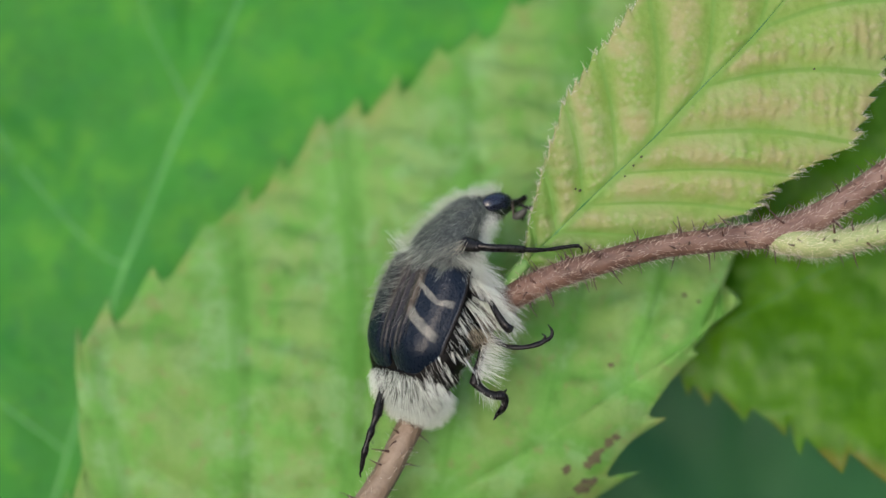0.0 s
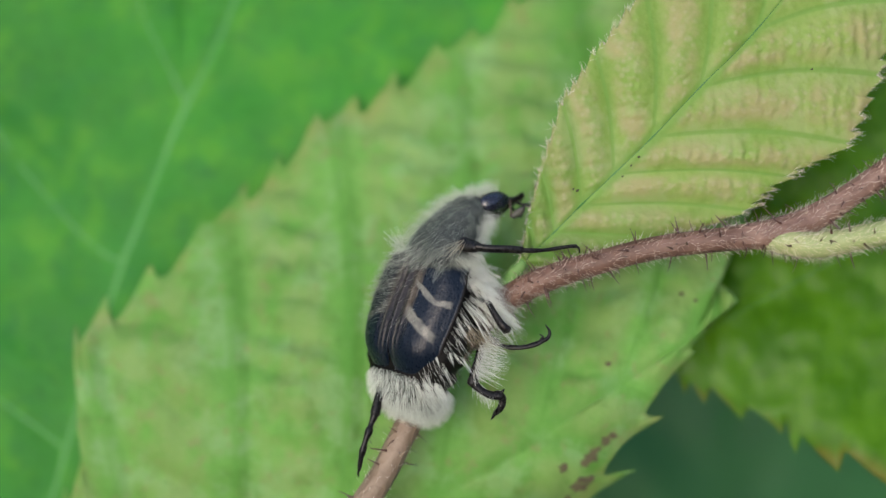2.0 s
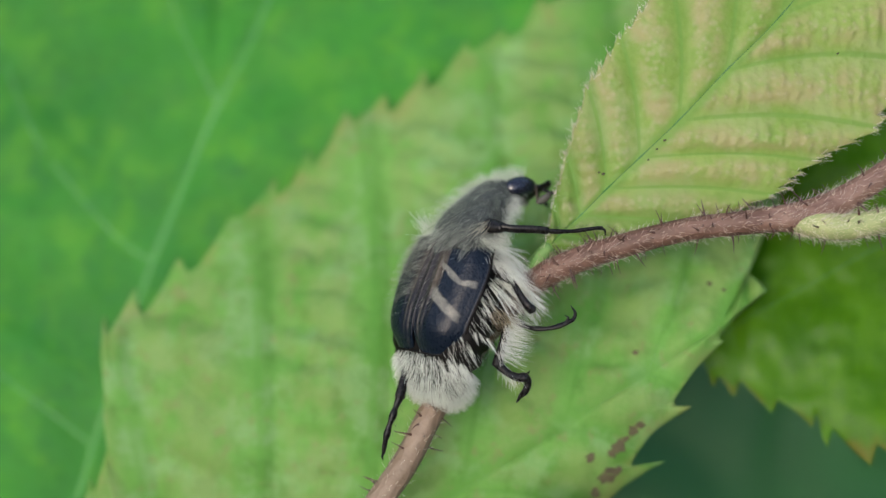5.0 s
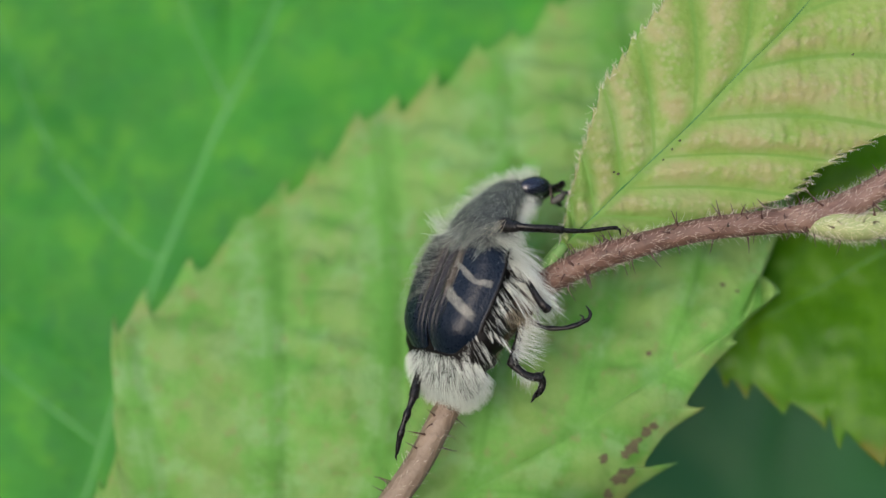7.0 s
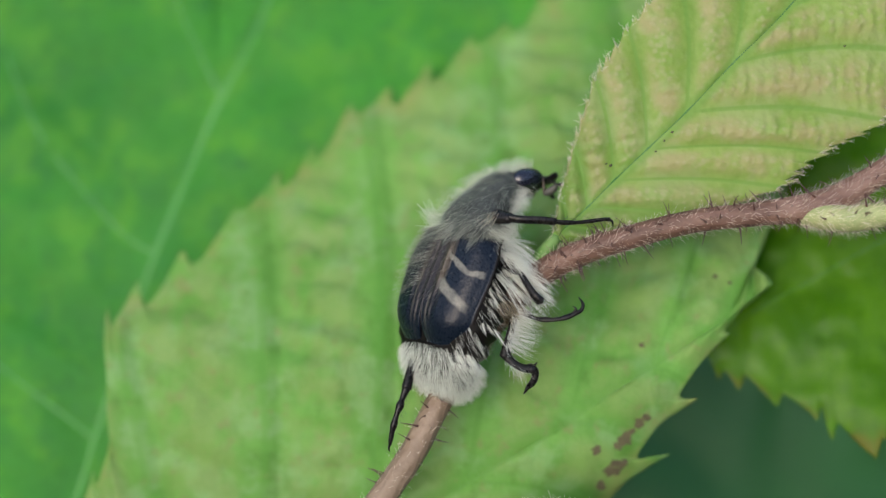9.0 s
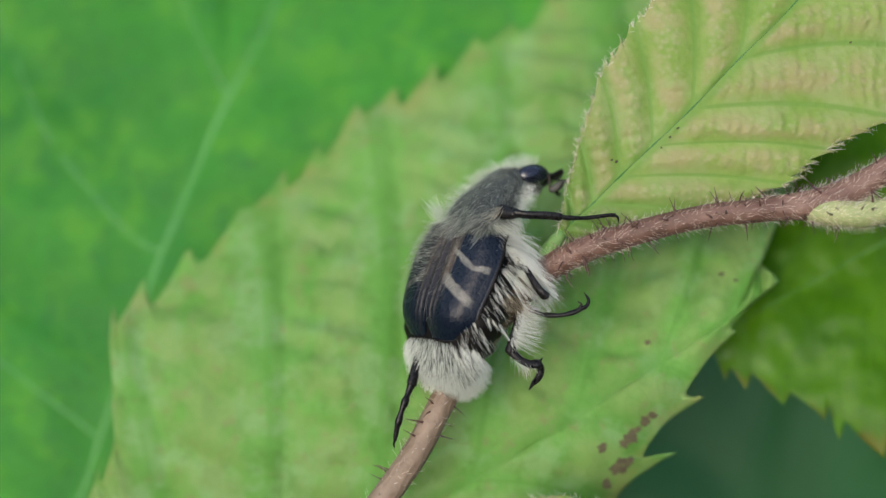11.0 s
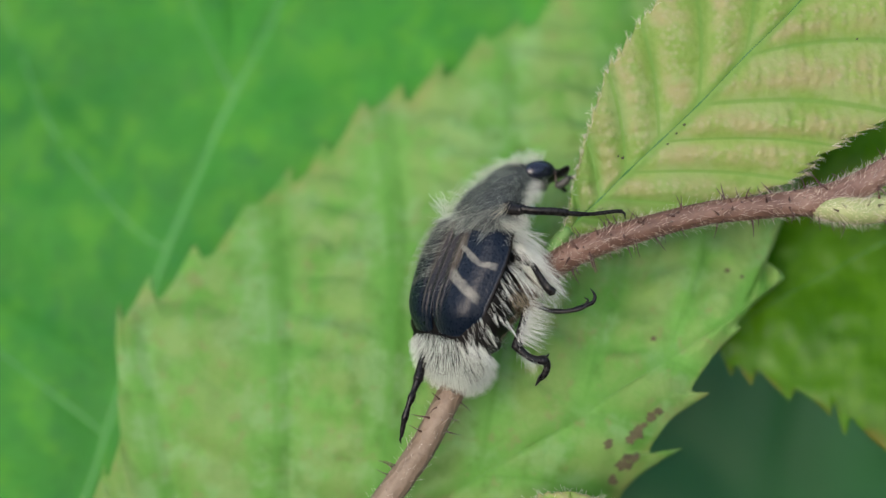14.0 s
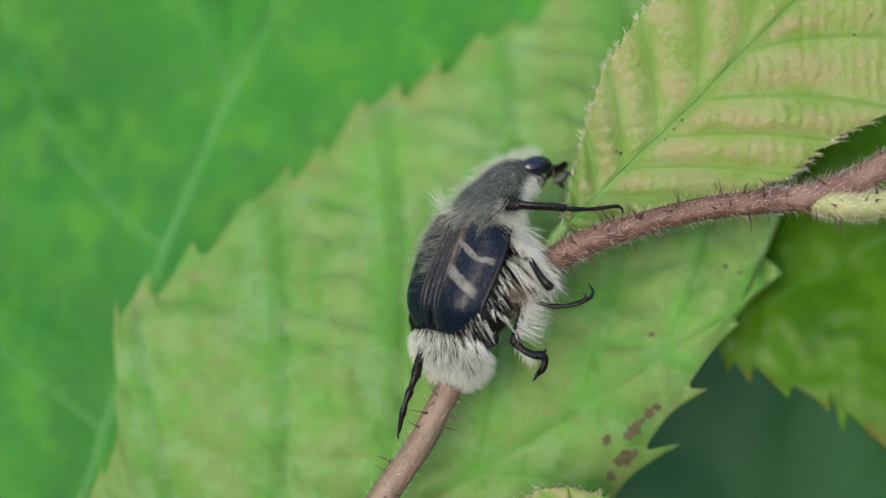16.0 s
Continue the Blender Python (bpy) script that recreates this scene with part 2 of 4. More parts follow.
BACK_LEAF = leaf_material("green_leaf", (0.01349, 0.1073, 0.01778), (0.04648, 0.2257, 0.02586), (0.03749, 0.1924, 0.03232), (0.02624, 0.1591, 0.01778), 0.05, rough=0.5, cells=0.9, cell_bump=0.5, sheen=0.10, vein_width=0.03, vein_mix=0.3, broad_scale=0.09, mottle=((0.0714, 0.25, 0.0208), (0.01499, 0.1036, 0.02829)))
# far leaves: the deep shade is put into this dark green
DARK_LEAF = leaf_material("shade_toned_leaf", (0.01635, 0.08335, 0.01887), (0.02768, 0.1237, 0.03271), (0.02516, 0.114, 0.02768), (0.02139, 0.09768, 0.02264), 0.05, rough=0.5, cells=0.5, cell_bump=0.3, sheen=0.3)
VEIN_PALE = plain("pale_vein", (0.046, 0.185, 0.036), (0.078, 0.225, 0.062), 0.6, 1.0, 0.2, 0.3)
VEIN_YOUNG = plain("young_vein", (0.038, 0.122, 0.028), (0.105, 0.205, 0.075), 0.9, 2.6, 1.0, 0.04, 0.00009)
VEIN_DULL = plain("dull_vein", (0.0814, 0.2072, 0.0333), (0.111, 0.2516, 0.0444), 0.5, 2.0)
VEIN_GREEN = plain("green_vein", (0.111, 0.2294, 0.0444), (0.1628, 0.296, 0.074), 0.5, 2.0)


def bark_material():
    m, t, s, co, u, v = base("reddish_bark")
    f, g = noise_of(t, co, 1.6, 5, 0.6), noise_of(t, co, 0.5, 3)
    mix = calc(t, "ADD", calc(t, "MULTIPLY", f, 0.5), calc(t, "MULTIPLY", g, 0.5))
    old = ramp(t, mix, [(0.35, (0.111, 0.07992, 0.05328)), (0.65, (0.1776, 0.1347, 0.0962))])
    young = ramp(t, mix, [(0.40, (0.05594, 0.02824, 0.01917)), (0.60, (0.1146, 0.06607, 0.04869))])
    pale = ramp(t, mix, [(0.40, (0.08392, 0.046, 0.03459)), (0.60, (0.1554, 0.09946, 0.07767))])
    tint = blend(t, smooth(t, u, 0.15, 0.5), old, young)
    t.links.new(blend(t, smooth(t, u, 0.62, 0.88), tint, pale), s.inputs["Base Color"])
    s.inputs["Roughness"].default_value, s.inputs["Specular IOR Level"].default_value = 0.55, 0.3
    streak = t.nodes.new("ShaderNodeTexWave")
    streak.bands_direction = "Y"
    streak.inputs["Scale"].default_value, streak.inputs["Distortion"].default_value = 1.4, 6.0
    t.links.new(co, streak.inputs["Vector"])
    bump(t, s, calc(t, "ADD", f, calc(t, "MULTIPLY", streak.outputs["Fac"], 0.4)), 0.9, 0.00006)
    return m


VEIN_GLOSSY = plain("glossy_leaf_vein", (0.036, 0.125, 0.006), (0.062, 0.170, 0.012), 0.5, 2.0)
STALK_GREEN = plain("leaf_stalk", (0.048, 0.130, 0.024), (0.105, 0.190, 0.060), 0.6, 2.4, 0.6, 0.2, 0.00006)
STEM = bark_material()
PETIOLE = plain("pale_petiole", (0.1554, 0.1998, 0.074), (0.2516, 0.2738, 0.1332), 0.5, 1.4, 0.4, 0.3, 0.00006)
PRICKLE = plain("red_prickle", (0.0407, 0.01628, 0.01332), (0.0814, 0.0333, 0.02516), 0.4, 4.0)
SPOT = plain("brown_spot", (0.0444, 0.0407, 0.0259), (0.111, 0.1036, 0.0518), 0.85, 3.0, 0.5, 0.1)
CHITIN = plain("black_chitin", (0.0037, 0.0037, 0.00444), (0.01036, 0.00962, 0.00888), 0.28, 7.0, 0.5, 0.16)
MATT = plain("matt_black", (0.00222, 0.00222, 0.00222), (0.00666, 0.00592, 0.00518), 0.6, 7.0, 0.4, 0.08)
DULL_CHITIN = plain("dull_chitin", (0.0148, 0.0185, 0.01776), (0.03108, 0.037, 0.03478), 0.6, 6.0, 0.5, 0.35)
CLUB = plain("grey_club", (0.0185, 0.01998, 0.01628), (0.0407, 0.04144, 0.03404), 0.5, 7.0, 0.4, 0.3)
STALK = plain("brown_stalk", (0.037, 0.02812, 0.0222), (0.074, 0.0555, 0.0444), 0.4, 7.0, 0.3, 0.3)
EYE = plain("eye_glass", (0.00296, 0.0037, 0.00888), (0.0074, 0.00888, 0.01776), 0.26, 20.0, 0.1, 0.6, 0.00001)
# left case: bands dimmed in the colour to stand for glancing sky glare
ELYTRON, ELYTRON_GLARE = elytron_material("wing_case_lacquer", 0.9), elytron_material("glare_dimmed_wing_case", 0.35)
FUR_WHITE = hair_material("white_hair", (0.74, 0.78, 0.72), (0.95, 1.0, 0.97), 0.5, sheen=0.6)
# tail hair has greyed roots: shade within the fur put into the colour
FUR_TAIL = hair_material("tail_hair", (0.54, 0.61, 0.56), (0.95, 1.0, 0.93), 0.45, sheen=0.4)
FUR_GREY = hair_material("grey_hair", (0.042, 0.053, 0.048), (0.46, 0.53, 0.47), 0.4)
FUR_TAN = hair_material("tan_hair", (0.20, 0.165, 0.11), (0.50, 0.44, 0.31), 0.4)
FUR_PALE = hair_material("pale_halo_hair", (0.68, 0.73, 0.64), (0.93, 0.98, 0.92), 0.6)
FUR_SMOKE = hair_material("smoky_hair", (0.11, 0.125, 0.11), (0.60, 0.64, 0.57), 0.4)
FUR_GOLD = hair_material("straw_hair", (0.62, 0.58, 0.44), (0.93, 0.91, 0.78), 0.4)
FUR_DARK = hair_material("dark_hair", (0.0148, 0.01332, 0.0111), (0.0518, 0.0444, 0.037), 0.05)
DOWN = hair_material("plant_hair", (0.75, 0.66, 0.58), (0.92, 0.88, 0.80), 0.4)
SOIL = plain("leaf_litter", (0.0222, 0.037, 0.0111), (0.0518, 0.0888, 0.0222), 0.8, 0.02, 0.4)

# ---- mesh helpers; shapes are given in millimetres ----
rng = np.random.default_rng(7)


def mesh_of(name, verts, faces, material, uv=None, flat=False):
    me = bpy.data.meshes.new(name)
    me.from_pydata((np.asarray(verts, float) * MM).tolist(), [], [tuple(int(i) for i in f) for f in faces])
    me.materials.append(material)
    if uv is not None:
        layer = me.uv_layers.new(name="own")
        idx = np.empty(len(me.loops), dtype=np.int32)
        me.loops.foreach_get("vertex_index", idx)
        layer.data.foreach_set("uv", np.asarray(uv, np.float32)[idx].ravel())
    if not flat:
        me.polygons.foreach_set("use_smooth", [True] * len(me.polygons))
    me.validate()
    me.update()
    return me


def thing(name, label, category, matrix=None, group="", kind=""):
    ob = tagged(new(name), label, category, group, kind)
    ob.matrix_world = TILT if matrix is None else TILT @ matrix
    return ob


def part(name, me, parent, label="", kind="", m=None):
    ob = tagged(new(name, me), label, kind=kind)
    ob.parent = parent
    if m is not None:
        ob.matrix_basis = m
    return ob


def spline(points, n):
    """A smooth curve through rows of numbers, n samples."""
    p = np.asarray(points, float)
    q = np.vstack([2 * p[0] - p[1], p, 2 * p[-1] - p[-2]])
    out = []
    for s in np.linspace(0, len(p) - 1, n):
        i = min(int(s), len(p) - 2)
        f = s - i
        a, b, c, d = q[i], q[i + 1], q[i + 2], q[i + 3]
        out.append(0.5 * (2 * b + (c - a) * f + (2 * a - 5 * b + 4 * c - d) * f * f + (3 * b - a - 3 * c + d) * f ** 3))
    return np.array(out)


def frames_along(pts):
    tan = np.gradient(pts, axis=0)
    tan /= np.linalg.norm(tan, axis=1)[:, None] + 1e-12
    n = np.cross(tan[0], (0.31, 0.87, 0.39))
    n /= np.linalg.norm(n)
    ns, bs = [], []
    for t in tan:
        n = n - t * n.dot(t)
        n /= np.linalg.norm(n)
        ns.append(n.copy())
        bs.append(np.cross(t, n))
    return tan, np.array(ns), np.array(bs)


def tube(points, radii, n=24, sides=10, lumps=0.0, flat=1.0):
    """Verts, faces and uv of a tapered, rounded tube."""
    pts, rad = spline(points, n), spline(np.asarray(radii, float)[:, None], n)[:, 0]
    tan, ns, bs = frames_along(pts)
    ang = np.linspace(0, 2 * np.pi, sides, endpoint=False)
    ring = ns[:, None] * np.cos(ang)[None, :, None] + bs[:, None] * np.sin(ang)[None, :, None] * flat
    r = rad[:, None] * (1 + lumps * (rng.random((n, sides)) - 0.5))
    v = (pts[:, None] + ring * r[..., None]).reshape(-1, 3)
    f = [(i * sides + j, i * sides + (j + 1) % sides, (i + 1) * sides + (j + 1) % sides, (i + 1) * sides + j) for i in range(n - 1) for j in range(sides)]
    uv = [(i / (n - 1), j / sides) for i in range(n) for j in range(sides)]
    v = np.vstack([v, pts[0] - tan[0] * rad[0] * 0.6, pts[-1] + tan[-1] * rad[-1] * 0.6])
    a, b = n * sides, n * sides + 1
    f += [(a, (j + 1) % sides, j) for j in range(sides)] + [(b, (n - 1) * sides + j, (n - 1) * sides + (j + 1) % sides) for j in range(sides)]
    return v, f, uv + [(0, 0), (1, 0)]


def joined(pieces):
    vs, fs, us, o = [], [], [], 0
    for v, f, u in pieces:
        vs.append(np.asarray(v))
        us += list(u)
        fs += [tuple(i + o for i in q) for q in f]
        o += len(v)
    return np.vstack(vs), fs, us


def hairs(roots, ways, lengths, width, droop=None):
    """Many fine curved hairs as one set of verts, faces and uv."""
    roots, ways = np.asarray(roots, float), np.asarray(ways, float)
    n = len(roots)
    ways = ways / np.linalg.norm(ways, axis=1)[:, None]
    ln = np.broadcast_to(np.asarray(lengths, float), (n,))[:, None]
    wd = np.broadcast_to(np.asarray(width, float), (n,))[:, None]
    d = np.zeros((n, 3)) if droop is None else np.broadcast_to(np.asarray(droop, float), (n, 3))
    side = np.cross(ways, rng.normal(size=(n, 3)))
    side /= np.linalg.norm(side, axis=1)[:, None]
    other = np.cross(ways, side)
    v = np.zeros((n, 13, 3))
    for k, (s, w) in enumerate(((0.0, 1.0), (0.3, 0.95), (0.6, 0.75), (0.85, 0.45))):
        c = roots + ways * ln * s + d * ln * s * s
        for j in range(3):
            a = 2 * math.pi * j / 3
            v[:, k * 3 + j] = c + (side * math.cos(a) + other * math.sin(a)) * wd * w * 0.5
    v[:, 12] = roots + ways * ln + d * ln
    f0 = []
    for k in (0, 3, 6):
        for j in range(3):
            f0.append((k + j, k + (j + 1) % 3, k + 3 + (j + 1) % 3, k + 3 + j))
    f0 += [(9 + j, 9 + (j + 1) % 3, 12) for j in range(3)]
    f = [tuple(i + 13 * h for i in q) for h in range(n) for q in f0]
    uv = [(0, s) for s in (0, 0, 0, 0.3, 0.3, 0.3, 0.6, 0.6, 0.6, 0.85, 0.85, 0.85, 1)] * n
    return v.reshape(-1, 3), f, uv


# ---- leaves: each side is a row of ribs from the midrib to the margin ----
def leaf_side(ribs, plane, side, per_rib, across, bulge, cells, teeth, tooth, bow, curl, thick, seed, sharp, lean, phase, wave=0.0, fold=0.0, skew=0.0, rise=0.6, sag=(0.0, 0.0)):
    """ribs: (x, z of the rib's foot, x, z of its end); plane: a + b x + c z is the depth."""
    ribs = np.asarray(ribs, float)
    n = per_rib * (len(ribs) - 1) + 1
    foot, end = spline(ribs[:, :2], n), spline(ribs[:, 2:], n)
    p = np.linspace(0, len(ribs) - 1, n)
    w = np.linspace(0, 1, across) ** 0.9
    out = end - foot
    size = np.linalg.norm(out, axis=1) + 1e-9
    trend = out.sum(axis=0) / np.linalg.norm(out.sum(axis=0))
    along = np.gradient(end, axis=0)
    along /= np.linalg.norm(along, axis=1)[:, None] + 1e-9
    # saw-toothed margin: big teeth at the vein ends, small between
    saw = (p * teeth + phase) % 1.0
    big = np.exp(-((p - np.round(p)) / 0.16) ** 2)
    jag = np.array([0.85 + 0.5 * noise.noise((k * 1.7, seed, side)) for k in np.floor(p * teeth + phase)])
    prof = np.where(saw < rise, saw / rise, (1 - saw) / (1 - rise)) ** sharp
    reach = (prof * jag + (-0.45 if rise < 0.5 else 0.45 * big - 0.5 if sharp < 2 else 0.12)) * tooth * (np.clip(size / 8.0, 0, 1) ** 2 if side > 0 and tooth > 1 else np.clip(size / 3.0, 0, 1))
    P = np.zeros((n, across, 3))
    for i in range(n):
        d = out[i] / size[i]
        c = foot[i] + np.outer(w, out[i])
        c += np.outer(np.sin(np.pi * w) * bow * size[i], along[i])
        c += np.outer(w ** 10, d * 0.9 + along[i] * lean) * reach[i]
        P[i, :, 0], P[i, :, 2] = c[:, 0], c[:, 1]
    a, b, cc = plane
    nrm = np.array((b, -1.0, cc))
    nrm /= np.linalg.norm(nrm)
    P[..., 1] = a + b * P[..., 0] + cc * P[..., 2] + sag[1] * np.minimum(P[..., 2] - sag[0], 0) ** 2
    frac = np.abs(p - np.round(p)) * 2
    hump = np.sin(np.pi * np.clip(frac, 0, 1) / 2) ** 1.4
    lift = bulge * np.outer(hump, np.clip(np.sin(np.pi * np.clip(w, 0, 1)) ** 0.5, 0, 1) )
    step = p - np.floor(p)
    slat = np.where(step < 0.16, step / 0.16, (1 - step) / 0.84)
    slat = slat * slat * (3 - 2 * slat)
    lift -= fold * np.outer(slat, np.clip(w / 0.25, 0, 1) * np.clip((1.02 - w) / 0.1, 0, 1) ** 0.5)
    lift += -curl * np.outer(np.clip(size / 6.0, 0, 1), w ** 3)
    for i in range(n):
        for j in range(across):
            x, z = P[i, j, 0], P[i, j, 2]
            lift[i, j] += bulge * 0.8 * noise.noise((x * 0.25, z * 0.25, seed))
            lift[i, j] += wave * (noise.noise((x * 0.3, z * 0.3, seed + 2)) + 0.4 * noise.noise((x * 0.9, z * 0.9, seed + 3)))
            if cells:
                ladder = cells[2] * math.sin((x * trend[0] + z * trend[1]) * cells[0] * 3.4 + 2.8 * noise.noise((x * 0.35, z * 0.35, 3)) + 1.3 * noise.noise((x * 1.3, z * 1.3, 4)) + skew * step[i] + 7.0 * np.floor(p[i])) * (0.65 + 0.9 * noise.noise((x * 0.2, z * 0.2, seed + 11))) if cells[2] else 0.0
                if cells[2] > 1 and p[i] < 4:
                    turn = (w[j] * size[i] - 8.9 - 8.1 * (4 - p[i])) / 4.5 + 0.12 * noise.noise((x * 0.4, z * 0.4, 6))
                    ladder = 2.6 * (abs(math.sin(math.pi * turn)) ** 0.7 - 0.6) + 0.25 * ladder
                rough = noise.noise((x * cells[0], z * cells[0], seed + 5)) + 0.4 * noise.noise((x * cells[0] * 2.3, z * cells[0] * 2.3, seed + 8))
                lift[i, j] += cells[1] * (rough + ladder) * hump[i] * min(w[j] / 0.08, 1.0)
    P = P + lift[..., None] * nrm
    back = P - nrm * thick
    v = np.vstack([P.reshape(-1, 3), back.reshape(-1, 3)])
    uv = np.array([(p[i], w[j]) for i in range(n) for j in range(across)])
    o, f = n * across, []
    for i in range(n - 1):
        for j in range(across - 1):
            q = (i * across + j, (i + 1) * across + j, (i + 1) * across + j + 1, i * across + j + 1)
            if side < 0:
                q = q[::-1]
            f.append(q)
            f.append(tuple(k + o for k in q[::-1]))
        e = (i * across + across - 1, (i + 1) * across + across - 1)
        q = (e[0], e[1], e[1] + o, e[0] + o)
        f.append(q if side > 0 else q[::-1])
    return v, f, np.vstack([uv, uv]).tolist(), P


SURFACE = []


def leaf(name, label, category, left, right, plane, material, vein_material, rib_width, per_rib=26, across=44, bulge=0.35, cells=None, teeth=3, tooth=0.6, bow=0.06, curl=0.3, thick=0.12, seed=1.0, veins=True, down=0, group="", sharp=1.3, lean=0.5, phase=0.0, side_vein=0.38, rib_taper=0.25, wave=0.0, fold=0.0, skew=0.0, rise=0.6, lines=(), sag=(0.0, 0.0), rib_sink=0.6):
    ob = thing(name, label, category, group=group)
    mid = None
    SURFACE.clear()
    for side, ribs in ((1, left), (-1, right)):
        one = [q if np.isscalar(q) else q[0 if side > 0 else 1] for q in (teeth, tooth, sharp, lean, phase, bulge, curl)]
        v, f, uv, P = leaf_side(ribs, plane, side, per_rib, across, one[5], cells[0 if side > 0 else 1] if isinstance(cells, list) else cells, one[0], one[1], bow, one[6], thick, seed, *one[2:5], wave, fold if side > 0 else fold * 0.2, skew, rise if side < 0 else 0.6, sag)
        blade = part("half_blade", mesh_of("half_blade", v, f, material, uv), ob)
        SURFACE.append(P.reshape(-1, 3))
        if mid is None:
            mid = P[:, 0]
        if veins:
            for k in range(1, len(ribs) - 1):
                line = P[k * per_rib, 1:int(across * 0.95)][::4] + np.array((0, rib_width * 0.2, 0))
                r = np.linspace(rib_width * side_vein, rib_width * side_vein * 0.25, len(line))
                part("vein", mesh_of("vein", *tube_of(line, r, 22, 6, vein_material)), ob)
        if down:
            n, a = P.shape[:2]
            i, j = rng.integers(0, n, down), rng.integers(int(a * 0.985), a, down)
            root = P[i, j]
            way = P[i, -1] - P[i, -6] + rng.normal(size=(down, 3)) * 0.12 + np.array((0, -0.08, 0.05))
            hv = hairs(root, way, rng.uniform(0.14, 0.5, down), 0.014)
            part("margin_down", mesh_of("margin_down", hv[0], hv[1], DOWN, hv[2]), ob, "fine pale hairs along the margin", kind="stuff")
    keep = [mid[0]]
    for q in mid[6::6]:
        if np.linalg.norm(q - keep[-1]) > 0.3:
            keep.append(q)
    r = np.linspace(rib_width, rib_width * rib_taper, len(keep))
    keep = np.array(keep) + np.outer(r * rib_sink, (0, 1, 0))
    part("midrib", mesh_of("midrib", *tube_of(keep, r, 90, 8, vein_material)), ob)
    skin = np.vstack(SURFACE)
    for row in lines:
        q = spline(row, 34)
        on = np.array([(x, skin[np.argmin((skin[:, 0] - x) ** 2 + (skin[:, 2] - z) ** 2)][1] + rib_width * 0.1, z) for x, z in q])
        part("vein", mesh_of("vein", *tube_of(on, np.linspace(rib_width * side_vein, rib_width * side_vein * 0.6, 34), 68, 8, vein_material)), ob)
    return ob


def tube_of(points, radii, n, sides, material, **more):
    v, f, uv = tube(points, radii, n, sides, **more)
    return v, f, material, uv


BIG_PLANE, YOUNG_PLANE, RIGHT_PLANE, BACK_PLANE = (7.8, -0.132, 0.479), (1.7, 0.0, 0.0), (11.0, -0.15, 0.3), (12.6, -0.072, 0.179)
big_leaf = leaf("pale_bramble_leaf", "large pale green toothed bramble leaf with sunken veins behind the beetle", "leaf",
     [(-21.8, -26.3, -18.6, -19.3), (-18, -23.9, -19.4, -14.6), (-16, -22.6, -16.5, -8.9), (-13.9, -21.3, -16.9, -3.5), (-9.2, -18.5, -9.9, 2.8), (-3.6, -15.2, -3.9, 8), (1.8, -11.5, 2.8, 12), (6.9, -8.3, 9.5, 16.4), (11.1, -5.6, 16, 15.9), (14.6, -3.4, 19.1, 5.7), (16.2, -2.2, 16.5, 0.5), (17.3, -1.4, 17.3, -1.4)],
     [(-21.8, -26.3, -17.3, -29.4), (-18, -23.9, -11.1, -26.5), (-13.9, -21.3, -4.7, -23.4), (-9.2, -18.5, 1.7, -19.8), (-3.6, -15.2, 5.8, -15.4), (1.8, -11.5, 8.2, -12.2), (6.9, -8.3, 10.2, -9.2), (11.1, -5.6, 12.6, -6.1), (14.6, -3.4, 15.2, -3.1), (17.3, -1.4, 17.3, -1.4)],
     BIG_PLANE, BIG_LEAF, VEIN_DULL, 0.04, per_rib=44, across=130, bulge=(0.55, 0.35), fold=0.5, skew=1.5, sag=(-3.0, 0.034), cells=[(0.95, 0.20, 1.3), (1.1, 0.13, 0.6)], teeth=(3, 1), tooth=(1.6, 1.9), seed=2.0, sharp=(1.8, 4.0), lean=(0.35, 0.9), curl=(0.3, 2.2))
def blotch(x, z, r, seed):
    """A dry brown spot lying on the leaf built last."""
    skin = np.vstack(SURFACE)
    v, n = [], 20
    for k, s in ((0, 0.0), (1, 0.6), (2, 1.0)):
        for j in range(n):
            a = 2 * math.pi * j / n
            q = r * s * (1 + 0.7 * noise.noise((math.cos(a) * 1.6, math.sin(a) * 1.6, seed)))
            px, pz = x + math.cos(a) * q, z + math.sin(a) * q * 0.8
            near = skin[np.argmin((skin[:, 0] - px) ** 2 + (skin[:, 2] - pz) ** 2)]
            v.append((px, near[1] - 0.06, pz))
    f = [(k * n + j, k * n + (j + 1) % n, (k + 1) * n + (j + 1) % n, (k + 1) * n + j) for k in range(2) for j in range(n)]
    return mesh_of("dry_spot", v, f, SPOT)


for k, (x, z, r) in enumerate(((9.5, -9.2, 0.36), (9.1, -9.5, 0.25), (8.0, -9.7, 0.25), (8.8, -10.9, 0.36), (9.3, -10.5, 0.34), (8.9, -10.4, 0.2), (8.3, -11.7, 0.26), (10.1, -8.4, 0.25), (10.5, -8.1, 0.2), (9.8, -8.8, 0.18), (14.2, -1.1, 0.13), (14.9, -1.4, 0.1), (10.3, -4.5, 0.15))):
    part("dry_spot", blotch(x + 0.25, z, r * 1.1, k * 3.1), big_leaf, "dry brown spot")

